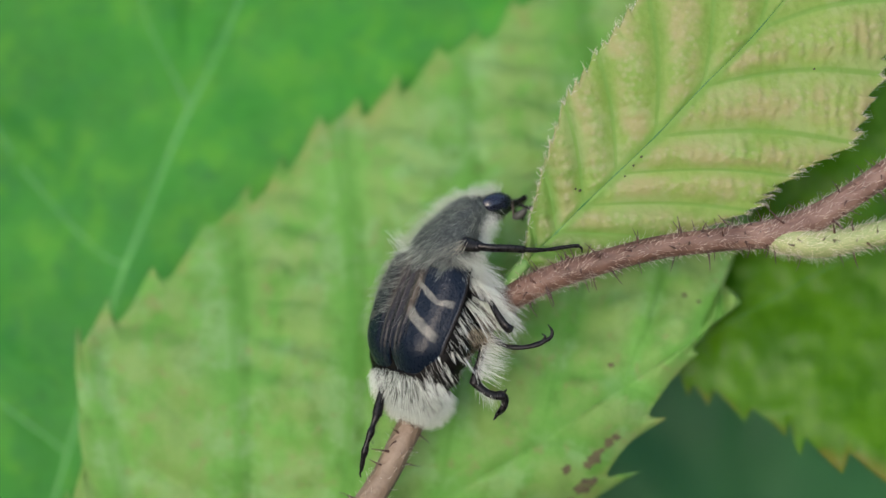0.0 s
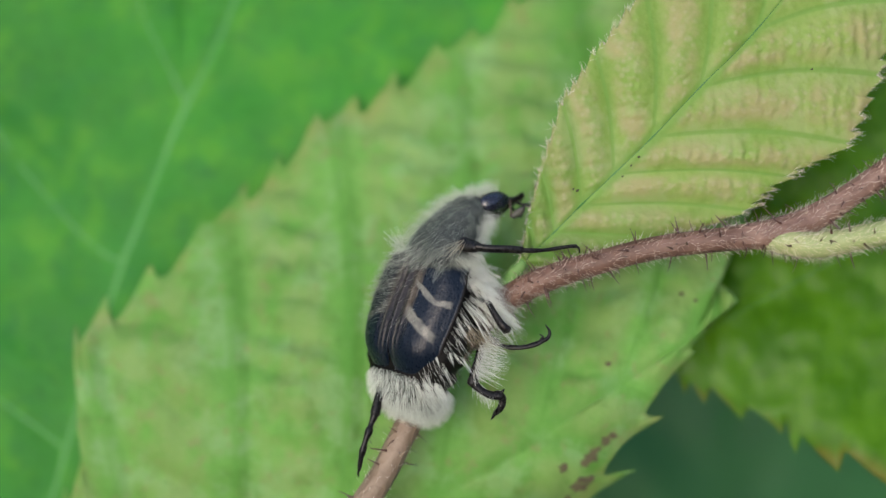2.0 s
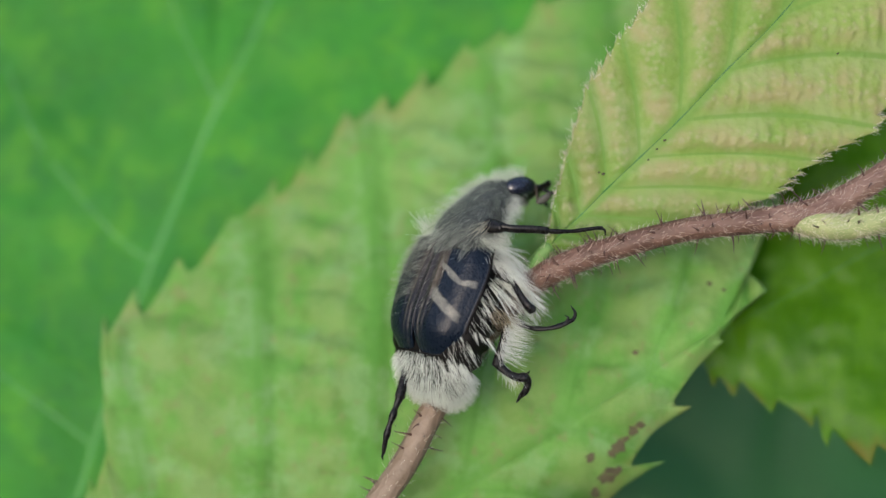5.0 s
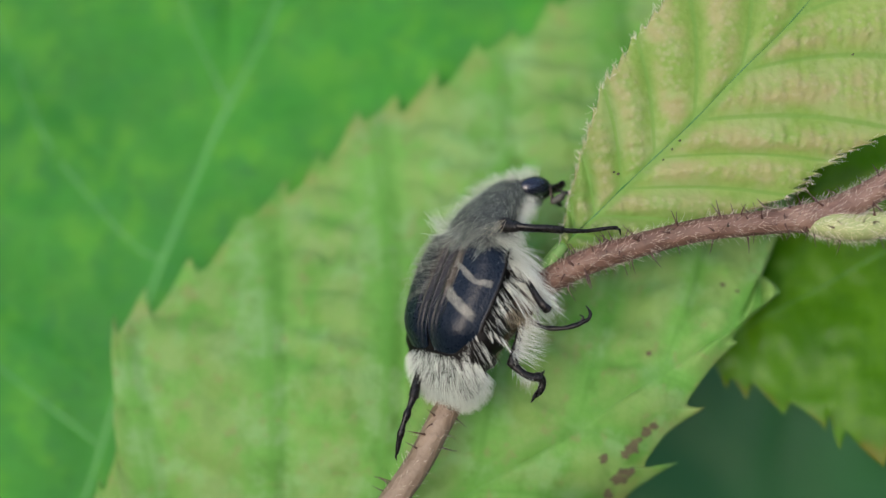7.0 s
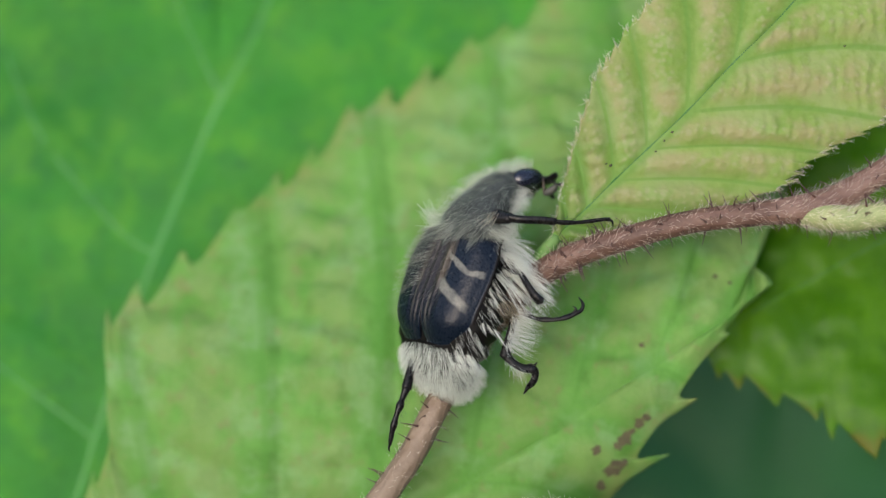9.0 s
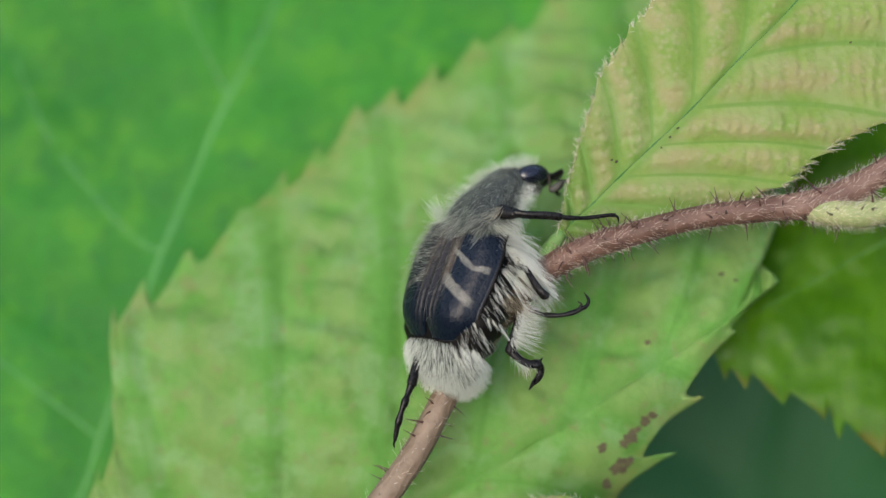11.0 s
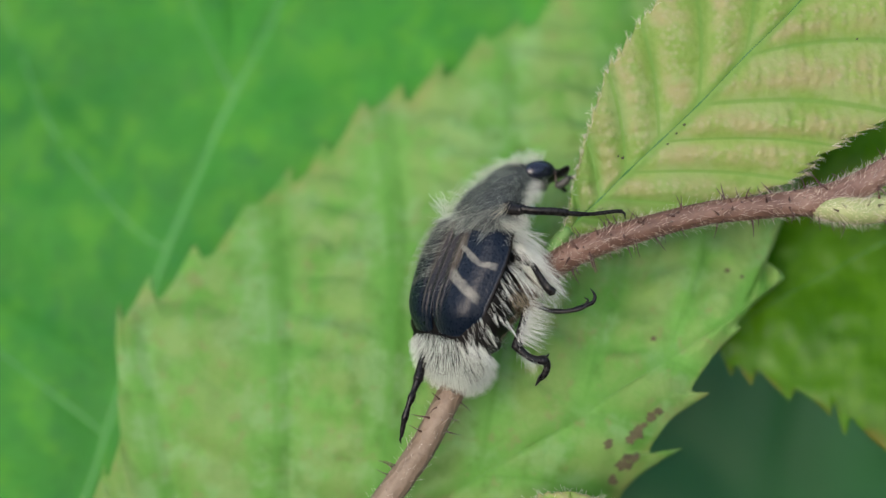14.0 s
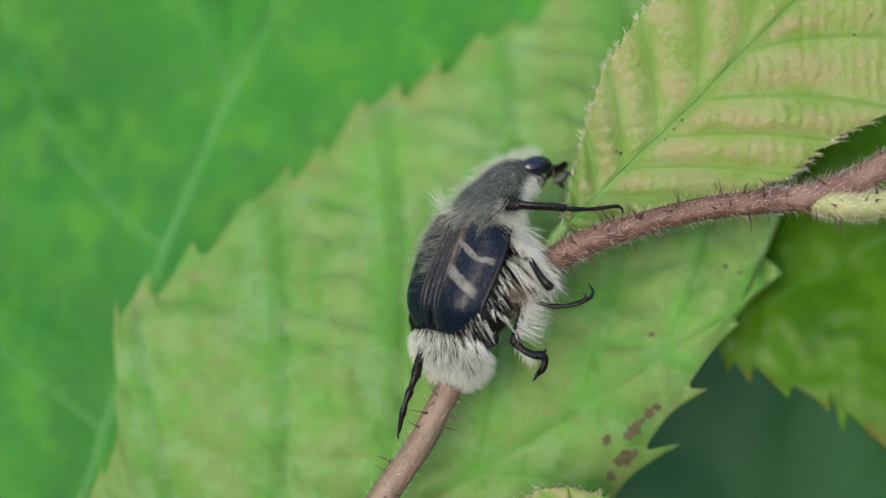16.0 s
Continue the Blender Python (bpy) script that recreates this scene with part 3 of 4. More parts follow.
young_leaf = leaf("young_bramble_leaf", "young yellow-green bramble leaflet with pinkish puckered surface and downy margin", "leaf",
     [(6.1, 0.9, 5.9, 1.1), (6.6, 1.5, 6.3, 3), (7.6, 2.4, 6.95, 5.4), (8.9, 3.7, 8.0, 8.6), (10.5, 5.2, 9.6, 11.0), (12.4, 7, 12, 14), (14.7, 9.4, 15, 16.2), (17.4, 12.1, 18, 17.3), (21.3, 16.8, 21.3, 16.8)],
     [(6.1, 0.9, 6.5, 0.7), (6.6, 1.5, 9.5, 1.0), (7.6, 2.4, 13.2, 1.9), (8.9, 3.7, 16.9, 3.35), (10.5, 5.2, 19.0, 5.0), (12.4, 7, 21.9, 6.6), (14.7, 9.4, 23.4, 9.9), (17.4, 12.1, 24.3, 13.5), (21.3, 16.8, 21.3, 16.8)],
     YOUNG_PLANE, YOUNG_LEAF, VEIN_YOUNG, 0.38, side_vein=0.07, rib_taper=0.7, rib_sink=0.94, per_rib=40, across=140, bulge=0.27, fold=0.08, cells=(2.75, 0.045, 0.85), teeth=4, tooth=(0.4, 0.6), curl=0.15, seed=4.0, down=620)
part("petiolule", mesh_of("petiolule", *tube_of([(6.1, 1.75, 1.0), (5.6, 1.9, 0.3), (5.0, 2.2, -0.6), (4.6, 2.4, -1.4)], [0.28, 0.38, 0.42, 0.42], 20, 10, STALK_GREEN, lumps=0.1)), young_leaf, "short yellowish leaf stalk")
for x, z, r in ((11.3, 5.6, 0.05), (11.7, 6.0, 0.06), (8.7, 4.4, 0.07), (8.5, 4.5, 0.05), (20.1, 10.2, 0.05), (10.9, 5.1, 0.045)):
    skin = np.vstack(SURFACE)
    near = skin[np.argmin((skin[:, 0] - x) ** 2 + (skin[:, 2] - z) ** 2)]
    part("speck", mesh_of("speck", *tube_of([(near[0] - r, near[1] - 0.04, near[2]), (near[0], near[1] - 0.06, near[2] + r * 0.3), (near[0] + r, near[1] - 0.04, near[2] + r)], [r * 0.5, r, r * 0.4], 6, 7, SPOT)), young_leaf, "dark speck of dirt")
leaf("glossy_bramble_leaf", "glossy mid-green bramble leaf with spiny teeth and browned edge", "leaf",
     [(30.1, 4.2, 30.1, 15.5), (25.6, 1.5, 20.9, 11.8), (23, 0.3, 17.7, 7.7), (20.6, -1, 17.6, 2.1), (18.2, -2.3, 16.5, -0.3), (16.1, -3.5, 15, -2.6), (14.1, -4.8, 14.1, -4.8)],
     [(30.1, 4.2, 29.2, -10.2), (25.6, 1.5, 25.2, -10.4), (23, 0.3, 22.5, -9.6), (21.6, -0.5, 20.5, -8.9), (20.6, -1, 19.8, -8.1), (18.2, -2.3, 17.8, -7.5), (16.6, -3.2, 16.0, -6.5), (15.6, -3.8, 15.0, -6.2), (14.1, -4.8, 14.1, -4.8)],
     RIGHT_PLANE, GLOSSY_LEAF, VEIN_GLOSSY, 0.11, side_vein=0.18, per_rib=40, across=60, bulge=0.0, cells=None, wave=0.36, veins=False, teeth=1, tooth=(2.0, 1.25), seed=6.0, sharp=(3.0, 1.15), lean=(0.2, -0.1), phase=(0.0, 0.2), rise=0.2)
leaf("broad_green_leaf", "broad deep green leaf with pale branching veins, standing behind the bramble", "leaf",
     [(-22.1, -21.7, -39.7, -23.5), (-20.4, -16.0, -43, -9.5), (-17.9, -7.8, -42, 1.5), (-15.5, 0.0, -37.5, 17.0), (-12.4, 7.8, -17.5, 28.4), (-8.6, 16.4, -9.6, 33.6), (-2.8, 35.2, -2.8, 35.2)],
     [(-22.1, -21.7, -8.6, -22.9), (-20.4, -16.0, 0.5, -14), (-17.9, -7.8, 6.7, -4.9), (-15.5, 0.0, 9.9, 4.4), (-12.4, 7.8, 8.7, 20.9), (-8.6, 16.4, 5.5, 31.4), (-2.8, 35.2, -2.8, 35.2)],
     BACK_PLANE, BACK_LEAF, VEIN_PALE, 0.20, side_vein=0.5, rib_taper=0.7, bulge=0.5, fold=0.5, cells=(0.4, 0.26, 0.0), teeth=3, tooth=0.8, seed=8.0, veins=False,
     lines=[[(-15.5, 0.0), (-17.2, 0.9), (-19.8, 3.6), (-22.2, 6.5), (-23.8, 9.5), (-25.1, 12.5), (-26.3, 15.3), (-28.5, 20.0)],
            [(-12.0, 8.9), (-13.1, 11.2), (-14.3, 13.6), (-14.9, 15.5)],
            [(-18.6, -10.3), (-20.9, -8.6), (-22.8, -7.2), (-24.8, -5.8), (-28.0, -4.0)]])
leaf("small_bramble_leaf", "small pale young bramble leaf peeping up from below", "leaf",
     [(8.5, -22, 4, -21), (8, -19, 2.4, -16), (7.2, -16, 3.4, -12.8), (6.6, -14, 4.8, -11.8), (6.1, -11.6, 6.1, -11.6)],
     [(8.5, -22, 13, -21), (8, -19, 11.4, -17), (7.2, -16, 9.6, -13.4), (6.6, -14, 7.8, -12.1), (6.1, -11.6, 6.1, -11.6)],
     (0.6, 0.0, 0.0), YOUNG_LEAF, VEIN_GREEN, 0.1, bulge=0.3, cells=(2.4, 0.03, 0.3), teeth=3, tooth=0.25, seed=14.0, down=60)


# leaves far behind, seen through the gaps, with their shade put into the colour
def shade_toned_leaf(seed):
    return leaf("shade_toned_leaf", "leaf far behind, coloured dark green to stand for deep shade", "leaf",
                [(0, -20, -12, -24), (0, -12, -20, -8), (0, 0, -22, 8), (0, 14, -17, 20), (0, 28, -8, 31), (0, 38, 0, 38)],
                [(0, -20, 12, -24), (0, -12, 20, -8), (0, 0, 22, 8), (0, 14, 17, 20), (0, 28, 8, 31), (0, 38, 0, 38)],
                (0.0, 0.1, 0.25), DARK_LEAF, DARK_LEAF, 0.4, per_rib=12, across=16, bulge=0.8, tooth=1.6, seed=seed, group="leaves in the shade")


first = shade_toned_leaf(11.0)
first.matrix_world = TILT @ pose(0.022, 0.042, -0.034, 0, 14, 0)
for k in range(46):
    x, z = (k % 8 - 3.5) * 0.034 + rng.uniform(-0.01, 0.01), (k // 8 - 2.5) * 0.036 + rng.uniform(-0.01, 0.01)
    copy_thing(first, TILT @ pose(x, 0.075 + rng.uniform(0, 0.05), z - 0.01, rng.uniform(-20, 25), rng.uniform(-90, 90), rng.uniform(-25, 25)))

# ---- bramble stem with its petiole, prickles and hairs ----
STEM_LINE = [(-4.7, 1.0, -14.8), (-2.7, 1.1, -12.0), (-1.0, 1.3, -9.6), (0.4, 1.7, -7.0), (2.1, 2.5, -4.4), (4.2, 2.4, -1.9), (5.5, 1.8, -0.7), (7.3, 1.3, 0.2), (9.4, 1.0, 0.9), (12.6, 0.8, 1.7), (16.1, 0.7, 2.1), (18.8, 0.6, 2.5), (21.2, 0.5, 3.8), (24.1, 0.3, 5.8)]
STEM_SIZE = [0.68, 0.66, 0.65, 0.64, 0.66, 0.66, 0.66, 0.62, 0.58, 0.56, 0.60, 0.74, 0.60, 0.58]
PET_LINE = [(17.7, 0.6, 2.0), (18.7, 0.2, 1.9), (20.0, -0.1, 1.8), (21.8, -0.2, 2.1), (24.5, -0.3, 2.7)]
PET_SIZE = [0.45, 0.62, 0.64, 0.60, 0.58]


def along_tube(line, size, s, turn):
    pts = spline(line, 200)
    rad = spline(np.asarray(size)[:, None], 200)[:, 0]
    tan, ns, bs = frames_along(pts)
    i = np.clip((s * 199).astype(int), 0, 199)
    out = ns[i] * np.cos(turn)[:, None] + bs[i] * np.sin(turn)[:, None]
    return pts[i] + out * rad[i][:, None] * 0.97, out, tan[i]


def build_stem():
    stem = thing("bramble_stem", "reddish hairy bramble stem set with dark red prickles", "plant stem")
    part("bark", mesh_of("bark", *tube_of(STEM_LINE, STEM_SIZE, 140, 20, STEM, lumps=0.05)), stem)
    pet = part("petiole", mesh_of("petiole", *tube_of(PET_LINE, PET_SIZE, 50, 18, PETIOLE, lumps=0.05)), stem, "pale yellow-green leaf stalk at the node")
    for owner, line, size, count in ((stem, STEM_LINE, STEM_SIZE, 3900), (pet, PET_LINE, PET_SIZE, 1500)):
        root, out, tan = along_tube(line, size, rng.random(count), rng.uniform(0, 2 * np.pi, count))
        keep = (root[:, 2] > -5.0) | (rng.random(count) < 0.22)
        root, out, tan = root[keep], out[keep], tan[keep]
        count = len(root)
        h = hairs(root, out * 0.8 + tan * 0.7 + rng.normal(size=(count, 3)) * 0.35, rng.uniform(0.15, 0.55, count), 0.011)
        part("down", mesh_of("down", h[0], h[1], DOWN, h[2]), owner, "short whitish hairs", kind="stuff")
    shapes = []
    for k in range(5):
        bend = rng.normal(size=2) * 0.10
        v, f, uv = tube([(0, 0, 0), (bend[0] * 0.3, bend[1] * 0.3, 0.25), (bend[0], bend[1], 0.5), (bend[0] * 1.9, bend[1] * 1.9, 0.72)], [0.055, 0.028, 0.019, 0.010], 7, 6)
        shapes.append(mesh_of("prickle", v, f, PRICKLE, uv))
    for owner, line, size, count in ((stem, STEM_LINE, STEM_SIZE, 290), (pet, PET_LINE, PET_SIZE, 36)):
        root, out, tan = along_tube(line, size, rng.random(count), rng.uniform(0, 2 * np.pi, count))
        for r, o, t in zip(root, out, tan):
            if r[2] < -6 and rng.random() < 0.6:
                continue
            way = Vector(o - 0.15 * t + rng.normal(size=3) * 0.22).normalized()
            k = rng.uniform(0.6, 1.25)
            m = Matrix.Translation(Vector(r * MM)) @ way.to_track_quat("Z", "Y").to_matrix().to_4x4() @ Matrix.Diagonal((k, k, k, 1))
            part("prickle", shapes[int(rng.integers(5))], owner, m=m)


build_stem()

# ---- the beetle: x runs to its head, z to its back, -y to its right side ----
LEAN, AWAY, SHOW = radians(20), radians(12), radians(41)
f_way = Vector((math.sin(LEAN) * math.cos(AWAY), math.sin(AWAY), math.cos(LEAN) * math.cos(AWAY)))
to_us = Vector((math.sin(LEAN) * math.sin(AWAY), -math.cos(AWAY), math.cos(LEAN) * math.sin(AWAY)))
to_left = Vector((-math.cos(LEAN), 0, math.sin(LEAN)))
u_way = to_left * math.cos(SHOW) + to_us * math.sin(SHOW)
l_way = u_way.cross(f_way)
BEETLE_AT = Vector((0.43, 1.0, -1.6)) * MM
BEETLE = Matrix.Translation(BEETLE_AT) @ Matrix((f_way, l_way, u_way)).transposed().to_4x4()
INTO = BEETLE.inverted()


def inside(points):
    """World millimetres into the beetle's own."""
    return [tuple(INTO @ (Vector(p) * MM) / MM) for p in points]


def rings(sections, n=40, sides=40, power=2.2):
    """A rounded body: rows of (x, half width, middle height, rise, drop). Returns verts, faces, uv, normals."""
    s = spline(sections, n)
    ang = np.linspace(0, 2 * np.pi, sides, endpoint=False)
    c, d = np.cos(ang), np.sin(ang)
    e = 2 / power
    cy, cz = np.sign(c) * np.abs(c) ** e, np.sign(d) * np.abs(d) ** e
    v = np.zeros((n, sides, 3))
    v[..., 0] = s[:, 0][:, None]
    v[..., 1] = np.maximum(s[:, 1], 0.02)[:, None] * cy
    v[..., 2] = s[:, 2][:, None] + np.where(cz > 0, s[:, 3][:, None], s[:, 4][:, None]) * cz
    f = [(i * sides + j, i * sides + (j + 1) % sides, (i + 1) * sides + (j + 1) % sides, (i + 1) * sides + j) for i in range(n - 1) for j in range(sides)]
    f += [tuple(range(sides))[::-1], tuple((n - 1) * sides + j for j in range(sides))]
    uv = [(i / (n - 1), j / sides) for i in range(n) for j in range(sides)]
    gx = np.gradient(v, axis=0)
    gy = np.roll(v, -1, 1) - np.roll(v, 1, 1)
    nr = np.cross(gx, gy)
    nr /= np.linalg.norm(nr, axis=2)[..., None] + 1e-9
    if (nr[n // 2, sides // 4, 2]) < 0:
        nr = -nr
    return v, f, uv, nr


def grow(v, nr, count, test, way, length, width, droop=None, jitter=0.25, lock=2.6):
    """Hairs that stand on a body where test(point, normal) allows."""
    n, sides = v.shape[:2]
    i, j = rng.integers(1, n - 1, count * 3), rng.integers(0, sides, count * 3)
    a, b = rng.random((count * 3, 1)), rng.random((count * 3, 1))
    p = v[i, j] * (1 - a) + v[np.minimum(i + 1, n - 1), j] * a
    p = p + (v[i, (j + 1) % sides] - v[i, j]) * b
    m = nr[i, j]
    ok = test(p, m)
    p, m = p[ok][:count], m[ok][:count]
    k = len(p)
    clump = np.array([noise.noise_vector(Vector(q) * lock) for q in p]) if k else np.zeros((0, 3))
    w = way(p, m) + rng.normal(size=(k, 3)) * jitter * 0.55 + clump * jitter * 1.6
    return hairs(p, w, rng.uniform(*length, k), width, droop)


def locks(v, nr, count, per, test, way, length, width, droop, spread, jitter=0.15):
    """Tufts of hairs whose tips draw together."""
    n, sides = v.shape[:2]
    i, j = rng.integers(1, n - 1, count * 12), rng.integers(0, sides, count * 12)
    p, m = v[i, j] + (v[i, (j + 1) % sides] - v[i, j]) * rng.random((count * 12, 1)), nr[i, j]
    ok = test(p, m)
    p, m = p[ok][:count], m[ok][:count]
    k = len(p)
    w = way(p, m)
    w = w / np.linalg.norm(w, axis=1)[:, None] + rng.normal(size=(k, 3)) * jitter
    ln = rng.uniform(*length, k)
    tip = np.repeat(p + w * ln[:, None], per, axis=0)
    off = rng.normal(size=(k * per, 3)) * spread
    up = np.repeat(m, per, axis=0)
    off -= up * (off * up).sum(1)[:, None]
    root = np.repeat(p, per, axis=0) + off
    tip = tip + off * 0.35 + rng.normal(size=(k * per, 3)) * spread * 0.3
    run = tip - root
    size = np.linalg.norm(run, axis=1)
    return hairs(root, run, size * rng.uniform(0.7, 1.08, k * per), width, droop)


# the picture's right and down and the way towards the viewer, as the beetle has them
RIGHTWARD, DOWNWARD, NEARER = np.array((0.33, -0.67, -0.66)), np.array((-0.92, -0.08, -0.39)), np.array((-0.21, -0.74, 0.64))


def build_beetle():
    beetle = thing("bee_beetle", "hairy black bee beetle with tan-banded wing cases clinging to the stem", "beetle", BEETLE)
    # trunk of the body: thorax and abdomen under the wing cases
    v, f, uv, nr = rings([(-3.9, 0.5, -1.9, 0.5, 0.5), (-3.6, 1.5, -1.6, 1.0, 1.1), (-2.9, 2.2, -1.2, 1.0, 1.6), (-1.5, 2.6, -0.9, 1.1, 1.9), (0.8, 2.6, -0.9, 1.2, 2.1), (2.6, 2.2, -0.9, 1.2, 2.0), (3.6, 1.4, -0.8, 0.9, 1.5)], 44, 44)
    seg = 1 + 0.11 * np.abs(np.sin(v[..., 0] * 3.6)) * (v[..., 0] < 0.6)
    v[..., 1:] = v[..., 1:] * seg[..., None]
    trunk = part("abdomen", mesh_of("abdomen", v.reshape(-1, 3), f, MATT, uv), beetle)
    where = lambda p, m: (p[:, 0] > 1.25) & (p[:, 2] < -0.6) & (m[:, 2] < 0.25) & (p[:, 1] < 0)
    flow = lambda p, m: m * 0.25 + RIGHTWARD * 0.75 + DOWNWARD * (0.42 + 0.22 * (3.0 - p[:, :1])) + NEARER * 0.2
    h = joined([locks(v, nr, 70, 14, where, flow, (1.3, 2.3), 0.012, (-0.25, 0, -0.1), 0.09), grow(v, nr, 1100, where, flow, (0.9, 2.2), 0.0115, (-0.3, 0, -0.12), 0.22, 3.6)])
    part("breast_fur", mesh_of("breast_fur", h[0], h[1], FUR_WHITE, h[2]), trunk, "long whitish breast hair", kind="stuff")
    where = lambda p, m: (p[:, 0] < 0.9) & (p[:, 0] > -3.1) & (p[:, 1] < 0) & (p[:, 2] < 0.1) & (p[:, 2] > -1.15 - 0.9 * rng.random(len(p)) ** 3) & (np.abs((p[:, 0] - 0.55) / 0.82 - np.round((p[:, 0] - 0.55) / 0.82)) < 0.16)
    flow = lambda p, m: m * 0.25 + RIGHTWARD * 0.5 + DOWNWARD * 0.85 + NEARER * 0.1
    h = joined([locks(v, nr, 100, 12, where, flow, (0.55, 1.0), 0.012, (-0.1, 0, -0.2), 0.06), grow(v, nr, 600, where, flow, (0.4, 0.95), 0.011, (-0.1, 0, -0.2), 0.2, 4.0), grow(v, nr, 950, lambda p, m: (p[:, 0] > -0.7) & (p[:, 0] < 1.2) & (p[:, 1] < 0) & (p[:, 2] < 0.0) & (p[:, 2] > -0.95), flow, (0.7, 1.3), 0.012, (-0.1, 0, -0.2), 0.2, 4.0), grow(v, nr, 520, lambda p, m: (p[:, 0] > -3.2) & (p[:, 0] < -1.2) & (p[:, 1] < 0) & (p[:, 2] < 0.2) & (p[:, 2] > -0.8), flow, (0.5, 0.95), 0.011, (-0.1, 0, -0.15), 0.2, 5.0)])
    part("flank_fur", mesh_of("flank_fur", h[0], h[1], FUR_WHITE, h[2]), trunk, "white hair tufts along the flank", kind="stuff")

    # tail plate, a furry white dome
    v, f, uv, nr = rings([(-4.35, 0.3, -2.3, 0.3, 0.3), (-4.2, 1.1, -2.15, 0.9, 0.8), (-3.8, 1.75, -1.9, 1.25, 1.2), (-3.2, 2.1, -1.6, 1.35, 1.5), (-2.6, 2.2, -1.3, 1.3, 1.5)], 30, 40)
    tail = part("tail_plate", mesh_of("tail_plate", v.reshape(-1, 3), f, MATT, uv), beetle)
    middle = float(np.mean(v[..., 0] * 0.33 + v[..., 1] * -0.67 + v[..., 2] * -0.66))
    where = lambda p, m: (p[:, 0] < -2.65) & (m @ NEARER > -0.55)
    flow = lambda p, m: m * 0.14 + DOWNWARD * 0.95 + RIGHTWARD * (0.05 + 0.42 * (p @ RIGHTWARD - middle))[:, None]
    h = joined([locks(v, nr, 130, 9, where, flow, (0.42, 0.7), 0.011, (0.0, 0, -0.12), 0.06, 0.06), grow(v, nr, 4800, where, flow, (0.36, 0.74), 0.0095, (0.0, 0, -0.10), 0.10, 7.0)])
    part("tail_fur", mesh_of("tail_fur", h[0], h[1], FUR_TAIL, h[2]), tail, "dense white hair", kind="stuff")

    # two wing cases with two low ridges each
    n, a = 70, 46
    for side in (-1, 1):
        u, w = np.linspace(0, 1, n), np.linspace(0, 1, a)
        P = np.zeros((n, a, 3))
        half = spline([[2.2], [2.66], [2.8], [2.74], [2.6], [2.38], [1.9]], n)[:, 0]
        x = 3.2 - 6.0 * u
        round_end = np.clip((u - 0.55) / 0.45, 0, 1)
        for i in range(n):
            y = 0.02 + 0.20 * round_end[i] ** 3 + half[i] * w
            top = 0.72 - 0.18 * w ** 2 - 0.92 * w ** 7 - 0.05 * np.exp(-((w - 0.92) / 0.04) ** 2)
            ridge = 0.035 * np.exp(-((w - 0.20) / 0.06) ** 2) + 0.035 * np.exp(-((w - 0.38) / 0.08) ** 2) + 0.03 * np.exp(-((w - 0.02) / 0.03) ** 2)
            front = np.clip(u[i] / 0.08, 0, 1)
            P[i, :, 0] = x[i] + round_end[i] ** 2.6 * (0.14 + 0.6 * w ** 4 + 0.14 * (1 - w) ** 6)
            P[i, :, 1] = y
            P[i, :, 2] = top + ridge * (1 - round_end[i]) * front - 0.85 * round_end[i] ** 3.2 - 0.45 * (1 - front) ** 2 + 0.12 * np.sin(np.pi * u[i]) + 0.05 * np.exp(-((u[i] - 0.82) / 0.10) ** 2 - ((w - 0.42) / 0.26) ** 2)
        P[..., 1] *= side
        back = P.copy()
        back[..., 2] -= 0.14
        back[..., 1] *= 0.97
        vv = np.vstack([P.reshape(-1, 3), back.reshape(-1, 3)])
        o, f = n * a, []
        for i in range(n - 1):
            for j in range(a - 1):
                q = (i * a + j, i * a + j + 1, (i + 1) * a + j + 1, (i + 1) * a + j)
                q = q if side < 0 else q[::-1]
                f += [q, tuple(k + o for k in q[::-1])]
        edge = [i * a + a - 1 for i in range(n)] + [(n - 1) * a + j for j in range(a - 2, -1, -1)] + [i * a for i in range(n - 2, -1, -1)] + list(range(1, a - 1))
        for k in range(len(edge)):
            e, g = edge[k], edge[(k + 1) % len(edge)]
            f.append((e, g, g + o, e + o))
        uv = [(uu, ww) for uu in u for ww in w] * 2
        case = part("wing_case", mesh_of("wing_case", vv, f, ELYTRON if side < 0 else ELYTRON_GLARE, uv), beetle, "glossy blue-black wing case with tan bands" if side < 0 else "glossy blue-black wing case, its bands dimmed to stand for glancing sky glare")
        nr = np.cross(np.gradient(P, axis=1), np.gradient(P, axis=0))
        nr /= np.linalg.norm(nr, axis=2)[..., None] + 1e-9
        nr *= np.sign(nr[n // 2, a // 3, 2])
        h = grow(P, nr, 90, lambda p, m: (p[:, 0] > 2.0 - np.abs(p[:, 1]) * 0.2 - rng.random(len(p)) ** 2 * 3.8) & (np.abs(p[:, 1]) < 1.5), lambda p, m: m * 0.6 + np.array((-0.8, 0, 0.1)), (0.3, 0.6), 0.007, (-0.1, 0, -0.05), 0.25)
        if side > 0:
            more = grow(P, nr, 420, lambda p, m: (p[:, 0] > 1.0 - 1.6 * rng.random(len(p)) ** 2) & (p[:, 1] > 0.5), lambda p, m: m * 0.3 + np.array((-0.25, 0.9, 0.1)), (0.35, 0.75), 0.012, (-0.1, 0, -0.2), 0.22)
            h = joined([h, more])
        part("case_hair", mesh_of("case_hair", h[0], h[1], FUR_SMOKE, h[2]), case, "sparse straw-coloured hairs", kind="stuff")
        rim = np.vstack([P[2:, -1], P[-1, ::-1][4:-8]]) + np.array((0, 0, -0.03))
        part("rim", mesh_of("rim", *tube_of(rim[::5], np.full(len(rim[::5]), 0.075), 60, 8, MATT)), case)
